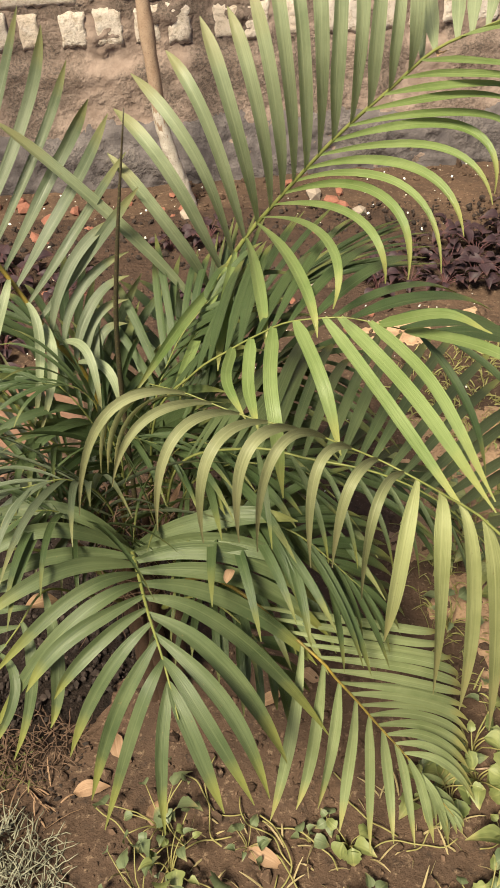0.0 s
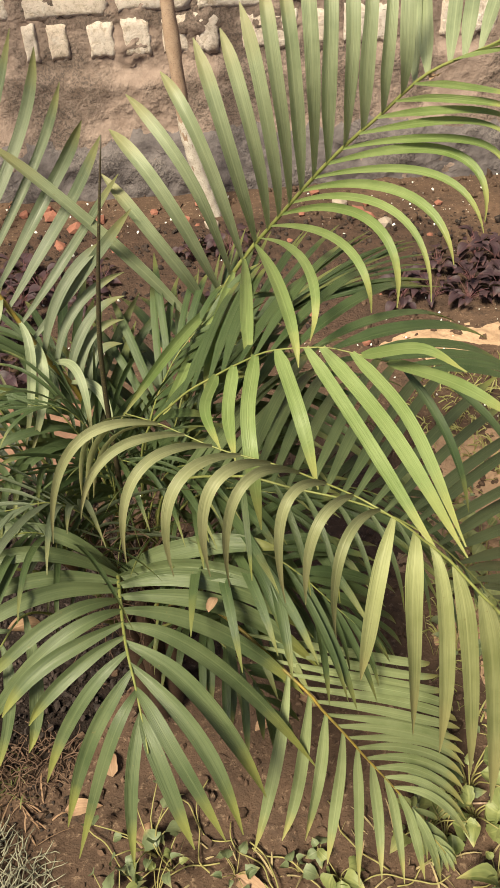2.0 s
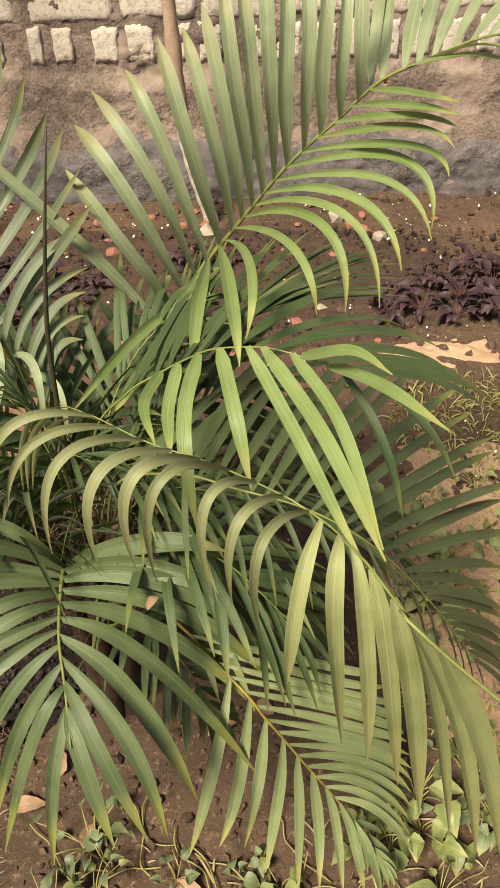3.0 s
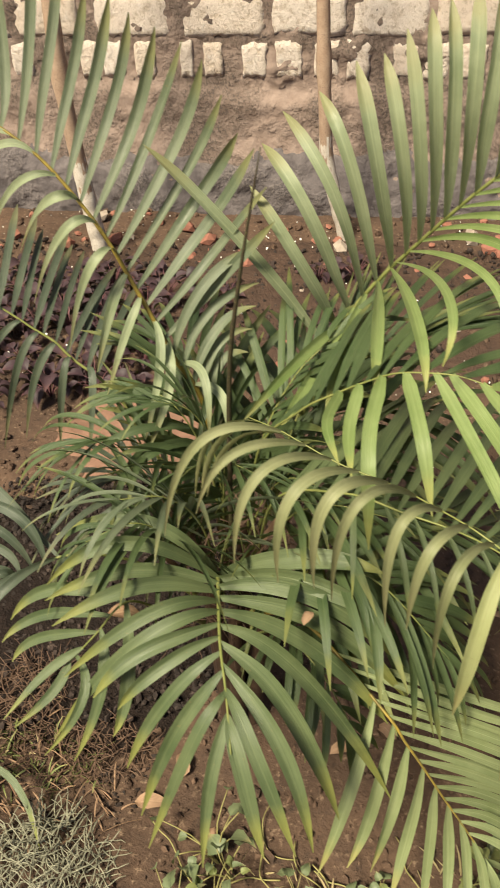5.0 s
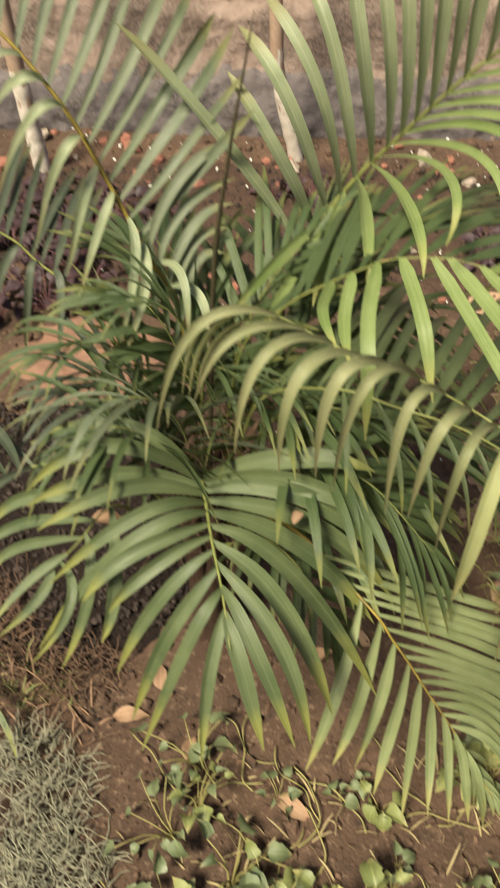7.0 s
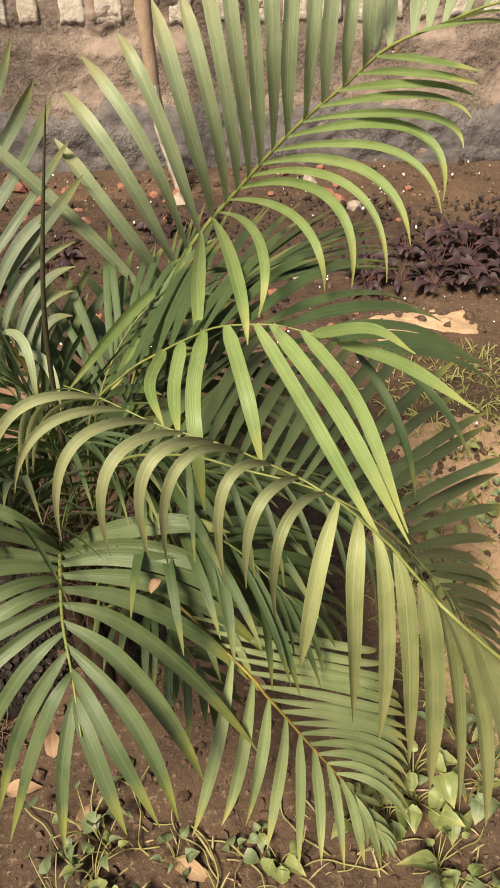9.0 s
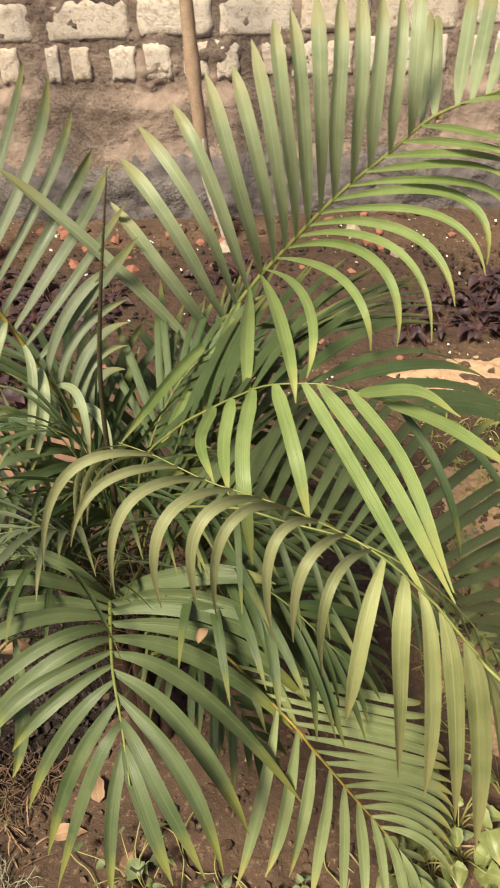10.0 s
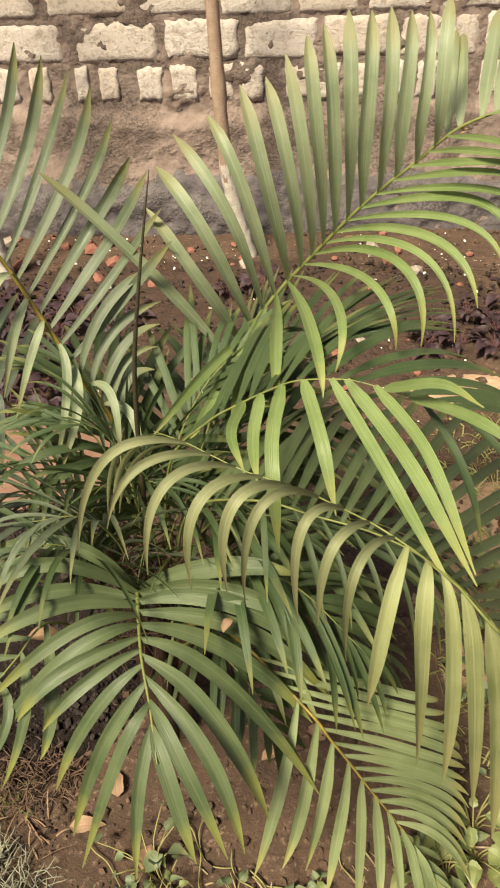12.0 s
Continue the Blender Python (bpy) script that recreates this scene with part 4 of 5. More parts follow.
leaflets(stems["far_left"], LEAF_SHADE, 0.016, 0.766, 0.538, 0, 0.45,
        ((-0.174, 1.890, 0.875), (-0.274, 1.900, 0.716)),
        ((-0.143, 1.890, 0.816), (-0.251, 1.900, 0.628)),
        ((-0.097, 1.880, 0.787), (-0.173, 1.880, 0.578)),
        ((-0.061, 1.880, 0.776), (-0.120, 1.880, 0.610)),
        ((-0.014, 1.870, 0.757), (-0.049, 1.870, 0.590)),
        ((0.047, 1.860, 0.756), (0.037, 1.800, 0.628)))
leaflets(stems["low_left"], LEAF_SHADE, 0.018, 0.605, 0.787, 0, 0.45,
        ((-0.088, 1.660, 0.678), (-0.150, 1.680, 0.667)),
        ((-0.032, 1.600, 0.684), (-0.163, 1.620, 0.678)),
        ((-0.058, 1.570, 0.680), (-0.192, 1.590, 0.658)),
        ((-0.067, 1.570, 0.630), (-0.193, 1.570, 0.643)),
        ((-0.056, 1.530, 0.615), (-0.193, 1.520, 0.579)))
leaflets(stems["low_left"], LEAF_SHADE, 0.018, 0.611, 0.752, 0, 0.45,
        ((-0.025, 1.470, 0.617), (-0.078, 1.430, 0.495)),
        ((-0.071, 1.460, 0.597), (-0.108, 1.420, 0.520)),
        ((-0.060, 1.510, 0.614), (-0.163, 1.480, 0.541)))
leaflets(stems["under_left"], LEAF, 0.021, 0.696, 0.974, 0, 0.45,
        ((0.079, 1.470, 0.655), (-0.000, 1.450, 0.590)),
        ((0.054, 1.450, 0.606), (-0.009, 1.420, 0.569)),
        ((0.061, 1.420, 0.592), (0.011, 1.400, 0.548)),
        ((0.096, 1.360, 0.595), (0.033, 1.300, 0.545)),
        ((0.110, 1.340, 0.582), (0.061, 1.280, 0.561)))
leaflets(stems["under_left"], LEAF, 0.021, 0.696, 0.941, 0, 0.45,
        ((0.215, 1.360, 0.579), (0.196, 1.310, 0.511)),
        ((0.185, 1.340, 0.595), (0.139, 1.280, 0.482)),
        ((0.159, 1.320, 0.591), (0.100, 1.270, 0.508)))
leaflets(stems["tall_right"], LEAF_TALL, 0.0215, 0.298, 0.763, 0, 0.76,
        ((0.319, 1.943, 1.024), (0.179, 1.930, 1.187)),
        ((0.420, 1.930, 0.999), (0.339, 1.970, 1.107)),
        ((0.437, 1.950, 1.068), (0.354, 2.030, 1.154)),
        ((0.477, 1.950, 1.103), (0.389, 2.030, 1.207)),
        ((0.507, 1.950, 1.138), (0.448, 2.020, 1.241)),
        ((0.544, 1.940, 1.157), (0.504, 2.000, 1.292)),
        ((0.579, 1.930, 1.185), (0.545, 1.980, 1.308)),
        ((0.605, 1.910, 1.208), (0.575, 1.960, 1.346)),
        ((0.620, 1.890, 1.255), (0.606, 1.940, 1.376)),
        ((0.644, 1.880, 1.266), (0.629, 1.930, 1.392)),
        ((0.669, 1.870, 1.293), (0.663, 1.920, 1.411)),
        ((0.691, 1.860, 1.303), (0.695, 1.920, 1.410)),
        ((0.720, 1.850, 1.313), (0.721, 1.910, 1.415)),
        ((0.741, 1.840, 1.323), (0.748, 1.900, 1.412)),
        ((0.765, 1.830, 1.333), (0.772, 1.890, 1.412)),
        ((0.787, 1.820, 1.352), (0.795, 1.880, 1.437)))
# The sunlit leaf copy brightens this row, which shows its undersides.
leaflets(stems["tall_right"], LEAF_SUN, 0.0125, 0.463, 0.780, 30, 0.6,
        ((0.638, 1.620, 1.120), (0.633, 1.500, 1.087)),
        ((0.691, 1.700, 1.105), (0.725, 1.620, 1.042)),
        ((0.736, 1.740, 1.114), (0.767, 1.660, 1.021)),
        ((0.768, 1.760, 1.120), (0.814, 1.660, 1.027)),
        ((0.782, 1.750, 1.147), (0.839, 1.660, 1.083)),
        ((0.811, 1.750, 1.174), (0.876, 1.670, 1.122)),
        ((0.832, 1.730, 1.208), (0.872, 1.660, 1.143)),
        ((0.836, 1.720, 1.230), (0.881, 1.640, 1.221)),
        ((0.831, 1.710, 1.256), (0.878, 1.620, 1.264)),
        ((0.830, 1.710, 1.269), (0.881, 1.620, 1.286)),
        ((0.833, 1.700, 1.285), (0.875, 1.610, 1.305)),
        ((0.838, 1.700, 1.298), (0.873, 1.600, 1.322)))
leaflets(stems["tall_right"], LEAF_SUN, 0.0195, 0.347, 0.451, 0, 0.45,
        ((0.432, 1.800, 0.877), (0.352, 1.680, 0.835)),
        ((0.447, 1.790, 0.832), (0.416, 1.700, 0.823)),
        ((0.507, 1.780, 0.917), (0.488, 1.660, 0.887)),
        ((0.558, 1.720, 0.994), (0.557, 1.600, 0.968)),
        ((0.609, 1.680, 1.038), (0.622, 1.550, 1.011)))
leaflets(stems["low_right"], LEAF_MID, 0.020, 0.420, 0.867, 0, 0.45,
        ((0.558, 1.335, 0.360), (0.515, 1.265, 0.228)),
        ((0.598, 1.350, 0.299), (0.563, 1.295, 0.194)),
        ((0.629, 1.345, 0.310), (0.604, 1.310, 0.154)),
        ((0.661, 1.340, 0.234), (0.640, 1.280, 0.123)),
        ((0.699, 1.340, 0.216), (0.697, 1.265, 0.051)),
        ((0.732, 1.330, 0.197), (0.732, 1.250, 0.121)),
        ((0.765, 1.320, 0.177), (0.775, 1.255, 0.082)),
        ((0.797, 1.310, 0.157), (0.816, 1.270, 0.058)),
        ((0.824, 1.300, 0.135), (0.852, 1.280, 0.010)))
leaflets(stems["low_right"], LEAF_MID, 0.0165, 0.310, 0.790, 0, 0.55,
        ((0.755, 1.480, 0.446), (0.839, 1.500, 0.394)),
        ((0.761, 1.462, 0.434), (0.853, 1.488, 0.374)),
        ((0.774, 1.445, 0.420), (0.867, 1.475, 0.343)),
        ((0.797, 1.433, 0.405), (0.881, 1.463, 0.293)),
        ((0.803, 1.430, 0.374), (0.891, 1.460, 0.264)),
        ((0.804, 1.429, 0.340), (0.899, 1.458, 0.241)),
        ((0.807, 1.423, 0.320), (0.904, 1.446, 0.215)),
        ((0.814, 1.420, 0.296), (0.909, 1.437, 0.184)),
        ((0.825, 1.420, 0.268), (0.913, 1.431, 0.148)),
        ((0.827, 1.409, 0.253), (0.909, 1.414, 0.140)),
        ((0.828, 1.395, 0.241), (0.905, 1.395, 0.132)),
        ((0.826, 1.377, 0.236), (0.903, 1.377, 0.114)),
        ((0.831, 1.360, 0.222), (0.905, 1.355, 0.095)),
        ((0.840, 1.345, 0.202), (0.908, 1.330, 0.077)))
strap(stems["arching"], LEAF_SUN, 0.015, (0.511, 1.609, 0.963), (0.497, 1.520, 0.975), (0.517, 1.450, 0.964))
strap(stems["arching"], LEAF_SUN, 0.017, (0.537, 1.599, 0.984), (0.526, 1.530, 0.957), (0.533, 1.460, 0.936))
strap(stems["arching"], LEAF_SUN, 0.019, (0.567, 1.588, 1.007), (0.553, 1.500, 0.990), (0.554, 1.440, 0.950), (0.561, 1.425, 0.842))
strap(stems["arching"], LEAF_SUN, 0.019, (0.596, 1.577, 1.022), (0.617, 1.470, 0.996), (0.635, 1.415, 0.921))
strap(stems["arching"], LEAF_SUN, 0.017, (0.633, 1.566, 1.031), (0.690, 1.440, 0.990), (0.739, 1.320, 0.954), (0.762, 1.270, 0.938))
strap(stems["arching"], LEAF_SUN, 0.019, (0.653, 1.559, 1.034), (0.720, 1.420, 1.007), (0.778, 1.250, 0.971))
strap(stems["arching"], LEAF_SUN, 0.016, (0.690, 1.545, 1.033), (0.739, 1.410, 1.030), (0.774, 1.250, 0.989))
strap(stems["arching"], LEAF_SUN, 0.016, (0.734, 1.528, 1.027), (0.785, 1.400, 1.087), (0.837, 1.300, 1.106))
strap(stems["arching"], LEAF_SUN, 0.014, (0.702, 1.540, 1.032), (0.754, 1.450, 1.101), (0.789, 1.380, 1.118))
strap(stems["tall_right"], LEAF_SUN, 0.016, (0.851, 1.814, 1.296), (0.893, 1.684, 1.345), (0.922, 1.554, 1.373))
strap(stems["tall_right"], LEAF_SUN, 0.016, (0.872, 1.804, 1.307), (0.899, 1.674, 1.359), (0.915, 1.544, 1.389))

next_palm = palm(1.3, 1.0, "neighbouring areca palm with one long yellow-stalked frond", 3, 22)
long_frond = frond(next_palm, *NEIGHBOUR["neighbour"])
leaflets(long_frond, LEAF_OLIVE, 0.0165, 0.970, 0.800, 0, 0.45,
        ((0.353, 1.400, 1.031), (0.294, 1.400, 0.867)),
        ((0.400, 1.370, 1.045), (0.350, 1.360, 0.952)),
        ((0.434, 1.330, 1.049), (0.399, 1.330, 0.902)),
        ((0.471, 1.320, 1.030), (0.452, 1.330, 0.873)),
        ((0.511, 1.310, 1.037), (0.496, 1.330, 0.868)),
        ((0.538, 1.300, 1.038), (0.518, 1.330, 0.847)),
        ((0.587, 1.310, 0.996), (0.586, 1.330, 0.807)),
        ((0.622, 1.290, 0.987), (0.610, 1.310, 0.828)),
        ((0.644, 1.260, 0.978), (0.646, 1.290, 0.783)))
leaflets(long_frond, LEAF_DULL_SUN, 0.0240, 0.789, 0.609, 0, 0.60,
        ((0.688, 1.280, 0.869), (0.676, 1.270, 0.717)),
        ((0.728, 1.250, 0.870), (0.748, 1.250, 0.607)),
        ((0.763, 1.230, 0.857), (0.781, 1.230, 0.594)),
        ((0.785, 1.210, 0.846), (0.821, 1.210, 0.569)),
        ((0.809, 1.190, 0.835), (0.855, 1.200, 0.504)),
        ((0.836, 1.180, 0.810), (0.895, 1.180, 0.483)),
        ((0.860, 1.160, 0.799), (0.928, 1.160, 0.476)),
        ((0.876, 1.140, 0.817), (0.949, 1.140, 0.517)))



# ---- the palm's unopened spear ----
def make_spear():
    line, _ = smooth_line([(0.318, 1.70, 0.42), (0.330, 1.68, 0.70), (0.345, 1.66, 0.95), (0.366, 1.655, 1.10), (0.400, 1.665, 1.285)], 30)
    v, f = tube(line, [0.0048 * (1 - 0.85 * (i / 30) ** 3) for i in range(31)], 8)
    settle(child("spear_leaf", mesh_of("spear_leaf", v, f, SPEAR), main_palm, "narrow unopened dark green spear leaf"), main_palm)


make_spear()

def make_bracts():
    """Short papery brown sheath tips and loose fibre between the canes."""
    r = random.Random(17)
    for k in range(16):
        a, out = r.uniform(0, 6.28), r.uniform(0.01, 0.07)
        way = Vector((0.5 * math.cos(a), 0.5 * math.sin(a), 1.0))
        v, f, uv = blade(Vector((0.315 + out * math.cos(a), 1.67 + out * math.sin(a), r.uniform(0.42, 0.56))), way, Vector((math.cos(a), math.sin(a), 0.2)),
                         r.uniform(0.07, 0.15), r.uniform(0.01, 0.02), r.uniform(0.1, 0.6), n=6)
        settle(child("bract", mesh_of("bract", v, f, DRY_DARK, uv), main_palm, "papery dead brown sheath tip"), main_palm)
    verts, faces = [], []
    for k in range(170):
        a, out = r.uniform(0, 6.28), r.uniform(0.02, 0.12)
        p = Vector((0.315 + out * math.cos(a), 1.67 + out * math.sin(a), r.uniform(0.36, 0.66)))
        d = Vector((r.uniform(-1, 1), r.uniform(-1, 1), r.uniform(-0.8, 1.0))).normalized()
        line = [p]
        for i in range(5):
            d = (d + Vector((r.uniform(-1, 1), r.uniform(-1, 1), r.uniform(-0.8, 0.4))) * 0.4).normalized()
            p = p + d * r.uniform(0.01, 0.024)
            line.append(p)
        v, f = tube(line, [0.0012 * (1.2 - 0.13 * i) for i in range(6)], 4)
        m = len(verts)
        verts += v
        faces += [tuple(m + i for i in g) for g in f]
    settle(child("sheath_fibre", mesh_of("sheath_fibre", verts, faces, FIBRE), main_palm, "loose brown fibre between the canes"), main_palm)


make_bracts()


# ---- low growth and litter ----
def oval_leaf(length, width, cup, bend, tip=1.6, n=6, spade=0.75, ragged=0.0, seed=0):
    """A small broad leaf along +x from the origin, cupped and bent down: vertices, faces, uv. spade: below 0.75 it is widest nearer its foot."""
    verts, faces, uvs = [], [], []
    for i in range(n + 1):
        v = i / n
        w = 0.5 * width * max(math.sin(math.pi * min(v ** spade, 1.0)) ** 0.7, 0.03) * (1 + ragged * noise.noise((v * 9, seed, 0.5))) * (1.0 if v < 0.7 else 1 - (v - 0.7) / 0.3 * 0.35 * tip / 1.6)
        x = length * v
        z = -bend * length * v * v + 0.12 * length * math.sin(math.pi * v)
        verts += [(x, -w, z + cup * w), (x, -0.5 * w, z + 0.25 * cup * w), (x, 0, z - 0.1 * cup * w), (x, 0.5 * w, z + 0.25 * cup * w), (x, w, z + cup * w)]
        uvs += [(0, v), (0.25, v), (0.5, v), (0.75, v), (1, v)]
    for i in range(n):
        for k in range(4):
            a = i * 5 + k
            faces.append((a, a + 1, a + 6, a + 5))
    return verts, faces, uvs


def low_plant(name, leaves, tall, size, wide, leaf_mat, stem_mat, label, category, group, seed, lift=(10, 50), bend=0.25, spade=0.75, ragged=0.0):
    """A little plant: a short stem and a few broad leaves on stalks, at the origin."""
    rnd = random.Random(seed)
    base = tagged(new(name), label, category, group)
    base.empty_display_size = 0.05
    for k in range(leaves):
        az = 2.4 * k + rnd.uniform(-0.5, 0.5)
        h, out = tall * rnd.uniform(0.35, 1.0), rnd.uniform(0.25, 0.9) * tall * 0.8
        top = Vector((out * math.cos(az), out * math.sin(az), h))
        line, _ = smooth_line([(0, 0, -0.015), (0.35 * top.x, 0.35 * top.y, 0.6 * h), top], 5)
        v, f = tube(line, [0.0016 * (1.2 - 0.1 * i) for i in range(6)], 5)
        stalk = child("stalk", mesh_of("stalk", v, f, stem_mat), base)
        l = size * (rnd.uniform(0.7, 1.2) if ragged == 0 else rnd.uniform(0.45, 1.25))
        vv, ff, uv = oval_leaf(l, l * wide * rnd.uniform(0.85, 1.1), rnd.uniform(0.15, 0.6), bend * rnd.uniform(0.5, 1.5), 1.6, 9 if ragged else 6, spade, ragged, seed + 3.7 * k)
        turn = pose(*top, rnd.uniform(-25, 25), -rnd.uniform(*lift) + 25, math.degrees(az) + rnd.uniform(-40, 40))
        child("leaf", mesh_of("leaf", [turn @ Vector(q) for q in vv], ff, leaf_mat, uv), stalk)
    return base


def scatter(kinds, places, rnd, sizes=(0.75, 1.25), tilt=8):
    """Sets out copies of the kinds at the places; the first places take the kinds themselves."""
    for k, (x, y) in enumerate(places):
        m = pose(x, y, height(x, y), rnd.uniform(-tilt, tilt), rnd.uniform(-tilt, tilt), rnd.uniform(0, 360)) @ Matrix.Scale(rnd.uniform(*sizes), 4)
        if k < len(kinds):
            kinds[k].matrix_basis = m
        else:
            ob = copy_thing(kinds[k % len(kinds)], m)
            ob.scale = m.to_scale()


def spread_places(rnd, n, x0, x1, y0, y1, gap, keep=lambda x, y: True):
    out, tries = [], 0
    while len(out) < n and tries < n * 60:
        tries += 1
        x, y = rnd.uniform(x0, x1), rnd.uniform(y0, y1)
        if keep(x, y) and all((x - a) ** 2 + (y - b) ** 2 > gap * gap for a, b in out):
            out.append((x, y))
    return out


rnd = random.Random(31)
WEED_LABEL = "low weed with pale green spade leaves in bare soil"
weeds = [low_plant("weed", 5 + k, 0.045 + 0.012 * k, 0.046, 0.82, WEED if k % 3 else WEED_DULL, WEED_STEM, WEED_LABEL, "weed", "weeds in front of the palm", 40 + k, (-30, 70), 0.4, 0.55, 0.25) for k in range(7)]
edge = lambda x, y: y < 1.36 + 0.14 * (x - 0.4) + 0.05 * math.sin(9 * x) and not (x < 0.24 and y > 1.2)
front = spread_places(rnd, 105, 0.16, 1.45, 0.86, 1.5, 0.035, lambda x, y: edge(x, y) and noise.noise((x * 5, y * 5, 3.3)) > -0.18)
side = spread_places(rnd, 26, 0.95, 1.45, 1.45, 2.35, 0.06)
scatter(weeds, front + side, rnd, (0.5, 1.25), 22)

PURPLE_LABEL = "dark purple broad-leaved bedding plant in shaded soil"
purples = [low_plant("purple_plant", 14 + 2 * k, 0.08 + 0.015 * k, 0.054, 0.74, PURPLE, PURPLE_STEM, PURPLE_LABEL, "bedding plant", "purple plants by the wall", 60 + k, (0, 60), 0.35) for k in range(4)]
bed_left = spread_places(rnd, 46, -1.15, -0.18, 2.66, 3.62, 0.105, lambda x, y: y > 2.7 + 0.3 * (x + 0.7))
bed_right = spread_places(rnd, 38, 1.1, 1.98, 3.14, 3.7, 0.105, lambda x, y: y > 3.36 - 0.1 * x and y < 3.35 + 0.35 * (x - 0.9))
bed_mid = spread_places(rnd, 6, -0.15, 0.5, 3.1, 3.7, 0.14)
scatter(purples, bed_left + bed_right + bed_mid, rnd, (0.7, 1.2), 8)


def lump(rnd, r, rough=0.35, flat=0.7):
    """A small irregular lump round the origin."""
    bm = bmesh.new()
    bmesh.ops.create_icosphere(bm, subdivisions=1, radius=r)
    verts = [Vector(v.co) for v in bm.verts]
    faces = [tuple(v.index for v in f.verts) for f in bm.faces]
    bm.free()
    verts = [v * (1 + rnd.uniform(-rough, rough)) for v in verts]
    sx, sy = rnd.uniform(0.75, 1.3), rnd.uniform(0.75, 1.3)
    return [Vector((v.x * sx, v.y * sy, v.z * flat)) for v in verts], faces


def heap_of(name, places, mat, label, category, smooth=False):
    """Many small lumps in one mesh. places: x, y, z, radius."""
    verts, faces = [], []
    for x, y, z, r in places:
        v, f = lump(rnd, r)
        turn = Euler((rnd.uniform(0, 6), rnd.uniform(0, 6), rnd.uniform(0, 6))).to_matrix()
        n = len(verts)
        verts += [turn @ q + Vector((x, y, z)) for q in v]
        faces += [tuple(n + i for i in q) for q in f]
    tagged(new(name, mesh_of(name, verts, faces, mat, smooth=smooth)), label, category, kind="stuff")


def litter(n, x0, x1, y0, y1, r0, r1, lift=0.3, keep=lambda x, y: True, base=0.0):
    out = []
    while len(out) < n:
        x, y = rnd.uniform(x0, x1), rnd.uniform(y0, y1)
        if keep(x, y):
            r = r0 + (r1 - r0) * rnd.random() ** 3
            out.append((x, y, height(x, y) + base + lift * r, r))
    return out


heap_of("soil_clods", litter(4200, -0.7, 1.5, 0.85, 2.5, 0.002, 0.015) + litter(1500, -1.3, 1.9, 2.4, 4.3, 0.004, 0.022), SOIL, "crumbs and clods of red-brown soil", "soil")
# The dark tone of this litter also holds the left side's shade.
heap_of("leaf_litter", litter(5200, -0.8, 0.3, 1.58, 2.4, 0.002, 0.011, 0.2, lambda x, y: ((x + 0.2) / 0.62) ** 2 + ((y - 2.0) / 0.42) ** 2 < 1, 0.02) + litter(700, -0.45, 0.15, 1.4, 1.75, 0.002, 0.007, 0.4), MULCH, "crumbled compost under the palm, darkened for shade", "mulch")
heap_of("leaf_litter", litter(2200, -1.2, 1.8, 3.1, 3.9, 0.003, 0.014, 0.2, lambda x, y: x < 0.85 or y > 3.3, 0.02), MULCH, "dark crumbled mulch along the wall", "mulch")
heap_of("dry_crumbs", litter(900, -0.3, 1.5, 0.85, 1.7, 0.002, 0.008, 0.7), FIBRE, "brown crumbs of dead leaves on soil", "litter")
heap_of("white_petals", litter(420, -1.2, 1.9, 2.9, 4.25, 0.002, 0.0065, 4.0) + litter(40, 0.0, 1.4, 2.0, 3.0, 0.002, 0.005, 0.6), PETAL, "tiny white fallen flowers scattered over the bed", "petals")

for k, (x, y) in enumerate(spread_places(rnd, 46, -1.3, 1.5, 3.72, 4.24, 0.06) + spread_places(rnd, 60, -0.5, 1.1, 3.0, 3.8, 0.05)):
    r = 0.012 + (0.034 if k < 46 else 0.014) * rnd.random() ** 2
    v, f = lump(rnd, r, 0.25, 0.75)
    piece = new("brick_fragment", mesh_of("brick_fragment", v, f, BRICK if rnd.random() < 0.82 else STONE, smooth=False))
    piece.matrix_basis = pose(x, y, height(x, y) + 0.45 * r, rnd.uniform(-20, 20), rnd.uniform(-20, 20), rnd.uniform(0, 360))
    tagged(piece, "broken red brick or stone fragment at the wall foot", "rubble", "rubble along the wall")


def make_straw(cx, cy, rx, ry, tall, n, seed, mat=None, label="heap of dead curly grey-green stalks on soil"):
    """A heap of dead curly stalks."""
    r = random.Random(seed)
    verts, faces = [], []
    for k in range(n):
        a, q = r.uniform(0, 2 * math.pi), math.sqrt(r.random())
        x, y = cx + rx * q * math.cos(a), cy + ry * q * math.sin(a)
        p = Vector((x, y, height(x, y) + tall * (1 - q * q) * r.uniform(0.1, 1.0) + 0.004))
        d = Vector((r.uniform(-1, 1), r.uniform(-1, 1), r.uniform(-0.1, 0.8))).normalized()
        line = [p]
        for i in range(5):
            d = (d + Vector((r.uniform(-1, 1), r.uniform(-1, 1), r.uniform(-0.9, 0.5))) * 0.45).normalized()
            p = p + d * r.uniform(0.008, 0.016)
            p.z = max(p.z, height(p.x, p.y) + 0.002)
            line.append(p)
        v, f = tube(line, [0.0012 * (1.3 - 0.12 * i) for i in range(6)], 4)
        m = len(verts)
        verts += v
        faces += [tuple(m + i for i in g) for g in f]
    tagged(new("straw_heap", mesh_of("straw_heap", verts, faces, mat or STRAW)), label, "straw", kind="stuff")


make_straw(-0.02, 1.27, 0.14, 0.14, 0.07, 560, 3)
make_straw(0.08, 1.1, 0.12, 0.13, 0.06, 420, 4)
make_straw(-0.24, 1.36, 0.1, 0.09, 0.04, 130, 5)
make_straw(-0.17, 1.68, 0.09, 0.12, 0.05, 380, 15, FIBRE, "tangle of brown dead root fibres on soil")
make_straw(-0.02, 1.56, 0.16, 0.07, 0.03, 220, 16, FIBRE, "thin brown dead fibres under the palm")


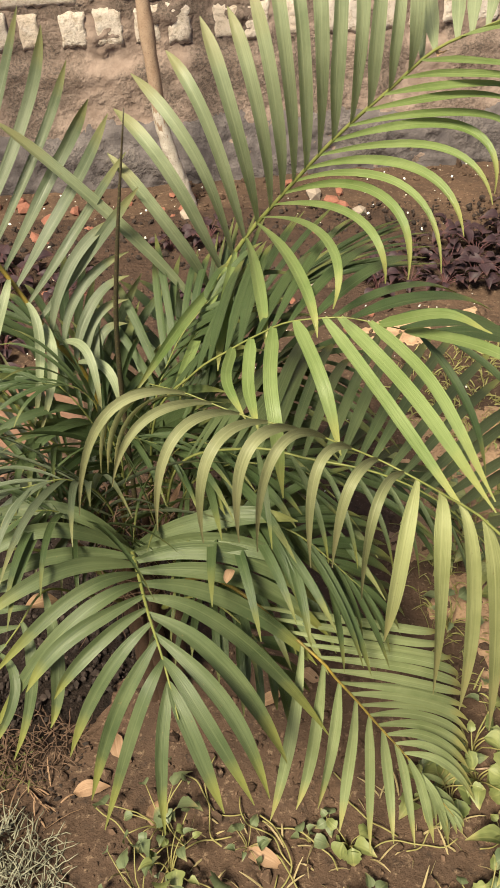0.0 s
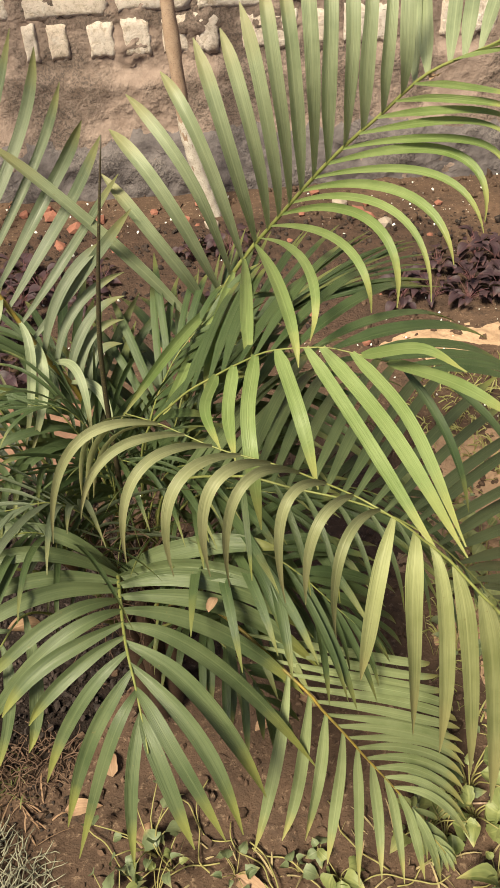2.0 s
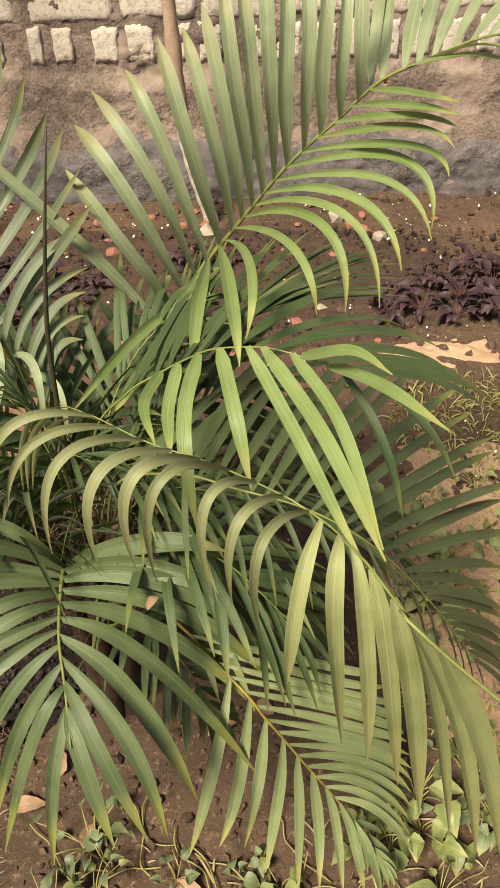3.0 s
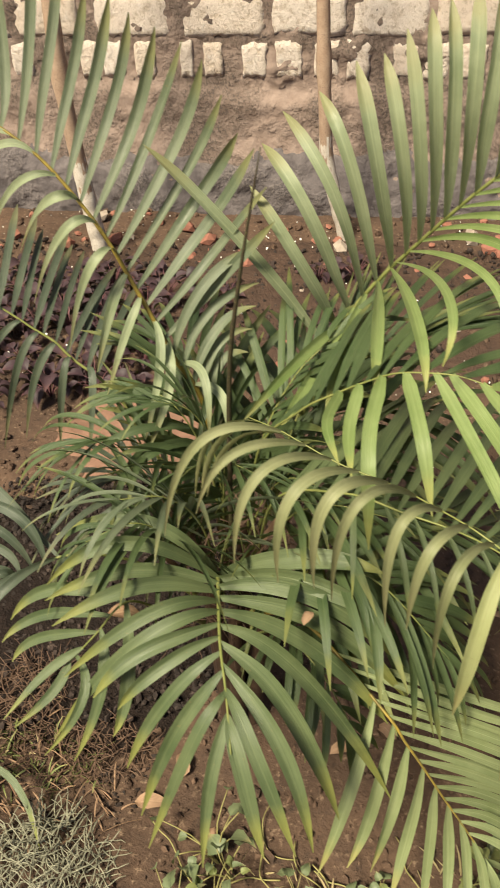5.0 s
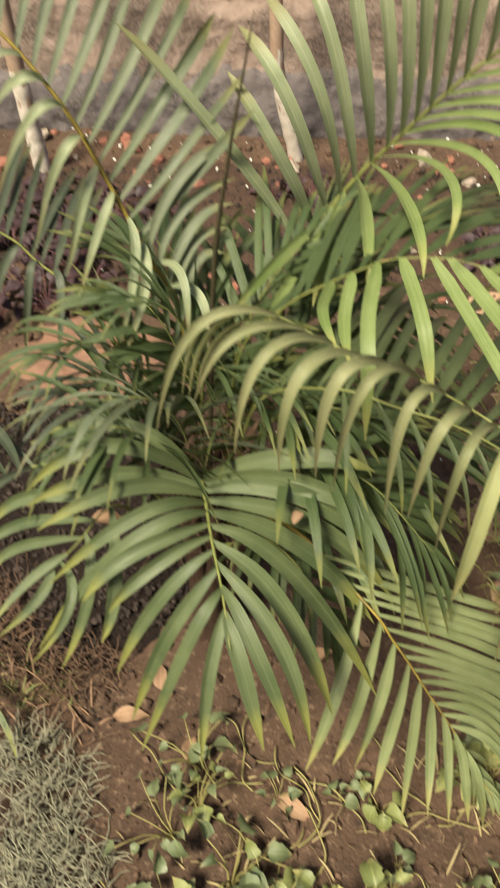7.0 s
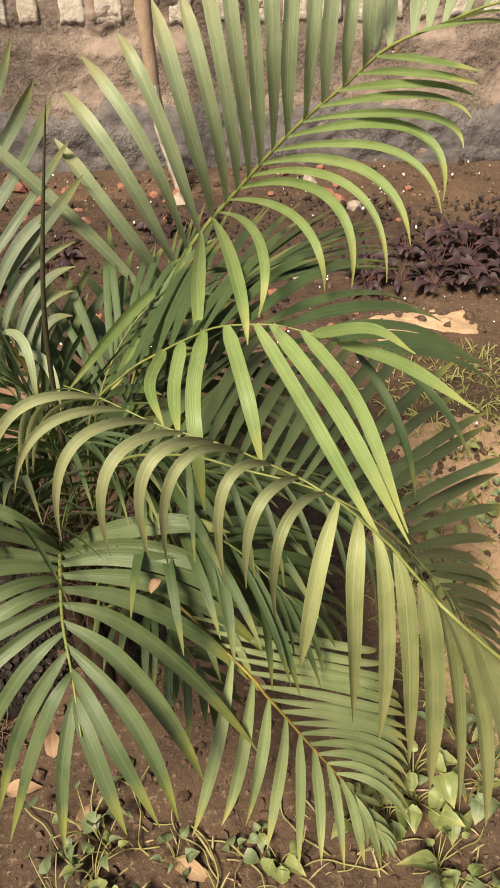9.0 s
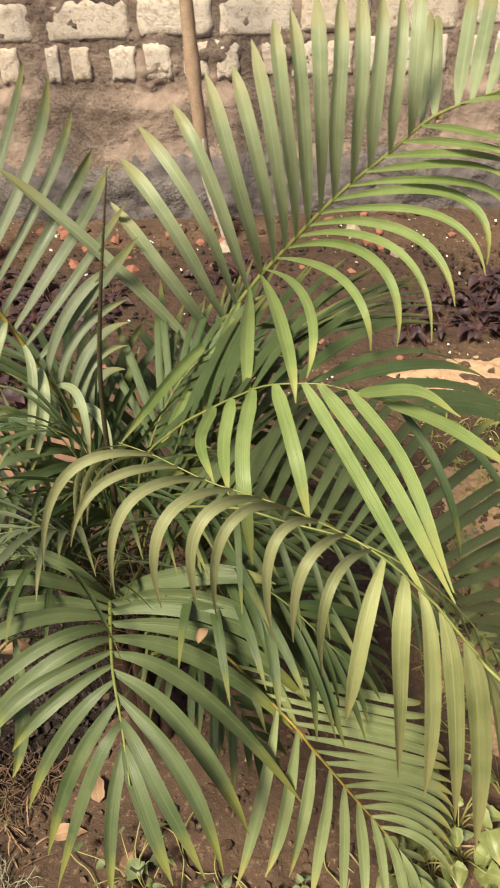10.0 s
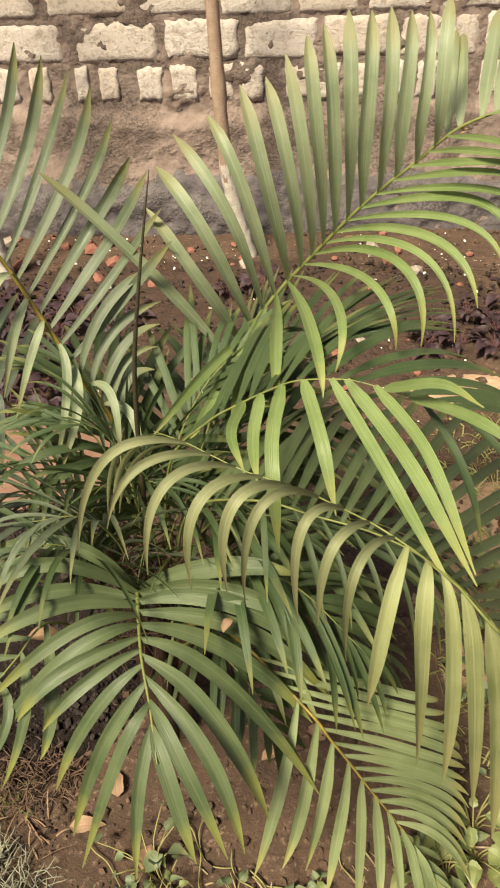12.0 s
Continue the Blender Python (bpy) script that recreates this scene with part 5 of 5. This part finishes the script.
def make_grass(cx, cy, rx, ry, n, seed, mat, tall, label):
    r = random.Random(seed)
    verts, faces, uvs = [], [], []
    for k in range(n):
        a, q = r.uniform(0, 2 * math.pi), math.sqrt(r.random())
        x, y = cx + rx * q * math.cos(a), cy + ry * q * math.sin(a)
        way = Vector((r.uniform(-1, 1), r.uniform(-1, 1), r.uniform(0.4, 1.6)))
        v, f, u = blade(Vector((x, y, height(x, y) - 0.004)), way, Vector((r.uniform(-1, 1), r.uniform(-1, 1), 0.3)), tall * r.uniform(0.4, 1.2), 0.004, r.uniform(0.6, 2.0), n=4)
        m = len(verts)
        verts += v
        uvs += u
        faces += [tuple(m + i for i in g) for g in f]
    tagged(new("grass_tuft", mesh_of("grass_tuft", verts, faces, mat, uvs)), label, "grass", kind="stuff")


make_grass(-0.1, 1.53, 0.16, 0.08, 170, 6, WEED, 0.06, "thin yellow-green grass on soil")
make_grass(1.34, 2.62, 0.32, 0.26, 800, 7, GRASS, 0.06, "thin yellow-green grass beside sandy earth")
make_grass(1.2, 1.9, 0.28, 0.45, 900, 8, GRASS, 0.06, "thin yellow-green grass among weeds")
make_grass(-0.2, 1.62, 0.16, 0.12, 90, 12, STRAW_LEAF, 0.05, "curled straw-coloured litter on soil")
make_grass(-0.1, 1.44, 0.2, 0.1, 110, 11, DRY, 0.09, "curled dry brown blades on soil")
make_grass(0.7, 1.15, 0.6, 0.25, 300, 9, STRAW_LEAF, 0.06, "dry straw-coloured grass blades on soil")


def make_runners(n, x0, x1, y0, y1, seed):
    """Thin creeping stems that run over the soil between the weeds."""
    r = random.Random(seed)
    for k in range(n):
        x, y, a, line = r.uniform(x0, x1), r.uniform(y0, y1), r.uniform(0, 6.28), []
        for i in range(7):
            line.append(Vector((x, y, height(x, y) + 0.006 + 0.016 * r.random())))
            a += r.uniform(-0.7, 0.7)
            x, y = x + 0.03 * math.cos(a), y + 0.03 * math.sin(a)
        line, _ = smooth_line(line, 18)
        v, f = tube(line, [r.uniform(0.0011, 0.0019)] * 19, 5)
        tagged(new("creeping_stem", mesh_of("creeping_stem", v, f, WEED_STEM)), "thin pale creeping weed stem on bare soil", "stem", "creeping stems between the weeds")


make_runners(46, 0.28, 1.3, 0.92, 1.4, 51)


def make_blade(points, width):
    """One broad grass blade that arches over."""
    line, _ = smooth_line(points, 14)
    verts, faces, uvs = [], [], []
    for i, p in enumerate(line):
        v = i / 14
        t = (line[min(i + 1, 14)] - line[max(i - 1, 0)]).normalized()
        across = t.cross(Vector((0.1, -0.7, 0.7))).normalized()
        w = max(0.5 * width * min(1.0, 0.5 + 2 * v) * (1 - max(0.0, (v - 0.5) / 0.5) ** 2), 0.0006)
        up = across.cross(t) * 0.3 * w
        verts += [p - across * w + up, p, p + across * w + up]
        uvs += [(0, v), (0.5, v), (1, v)]
    for i in range(14):
        faces += [(3 * i, 3 * i + 1, 3 * i + 4, 3 * i + 3), (3 * i + 1, 3 * i + 2, 3 * i + 5, 3 * i + 4)]
    tagged(new("grass_blade", mesh_of("grass_blade", verts, faces, LEAF, uvs)), "broad green grass blade arching over dead stalks", "grass", "broad grass blades")


make_blade([(-0.197, 1.385, 0.005), (-0.173, 1.453, 0.080), (-0.118, 1.442, 0.090), (-0.065, 1.395, 0.070), (-0.025, 1.330, 0.030)], 0.016)
make_blade([(-0.200, 1.400, 0.005), (-0.188, 1.440, 0.060), (-0.195, 1.521, 0.100)], 0.008)
make_blade([(-0.312, 1.500, 0.005), (-0.323, 1.636, 0.070), (-0.273, 1.591, 0.060), (-0.246, 1.558, 0.030)], 0.006)


def make_dry_leaf(x, y, z, size, turn, seed):
    r = random.Random(seed)
    v, f, uv = oval_leaf(size, size * r.uniform(0.4, 0.55), r.uniform(0.2, 0.5), r.uniform(-0.1, 0.25), n=7)
    v = [(x, y * (1 + 0.25 * noise.noise((x * 60, seed, 1.0))), z + 0.16 * size * noise.noise((x * 45, y * 45, seed))) for x, y, z in v]
    leaf = new("dry_leaf", mesh_of("dry_leaf", v, f, DRY, uv))
    leaf.matrix_basis = pose(x, y, z, r.uniform(-15, 15), r.uniform(-12, 12), turn)
    tagged(leaf, "curled dry brown fallen leaf", "leaf", "fallen leaves")


for k, (x, y, size, turn) in enumerate(((0.13, 1.455, 0.075, 5), (0.29, 1.37, 0.06, 80), (0.47, 1.31, 0.08, -30), (0.33, 1.0, 0.07, 160), (-0.12, 1.62, 0.07, 40),
                                        (0.44, 1.02, 0.09, 20), (0.22, 1.52, 0.06, 100), (0.52, 1.6, 0.07, 30), (0.66, 1.66, 0.06, 140), (-0.2, 1.45, 0.06, 200))):
    make_dry_leaf(x, y, height(x, y) + 0.012, size, turn, 80 + k)


def make_stick(points, radius, label):
    line, _ = smooth_line(points, 16)
    v, f = tube(line, [radius * (1.1 - 0.3 * i / 16) for i in range(17)], 7)
    tagged(new("stick", mesh_of("stick", v, f, BARK)), label, "stick")


make_stick([(0.86, 1.425, 0.018), (0.95, 1.418, 0.022), (1.1, 1.42, 0.016)], 0.0022, "thin straight dry stick lying on soil")
make_stick([(0.3, 1.02, 0.014), (0.4, 1.03, 0.018), (0.47, 0.97, 0.014)], 0.004, "short brown twig lying among weeds")

make_dry_leaf(0.165, 1.45, 0.625, 0.06, 20, 95)
make_dry_leaf(0.475, 1.44, 0.652, 0.034, 70, 96)
make_dry_leaf(0.822, 1.826, 1.268, 0.035, 60, 97)
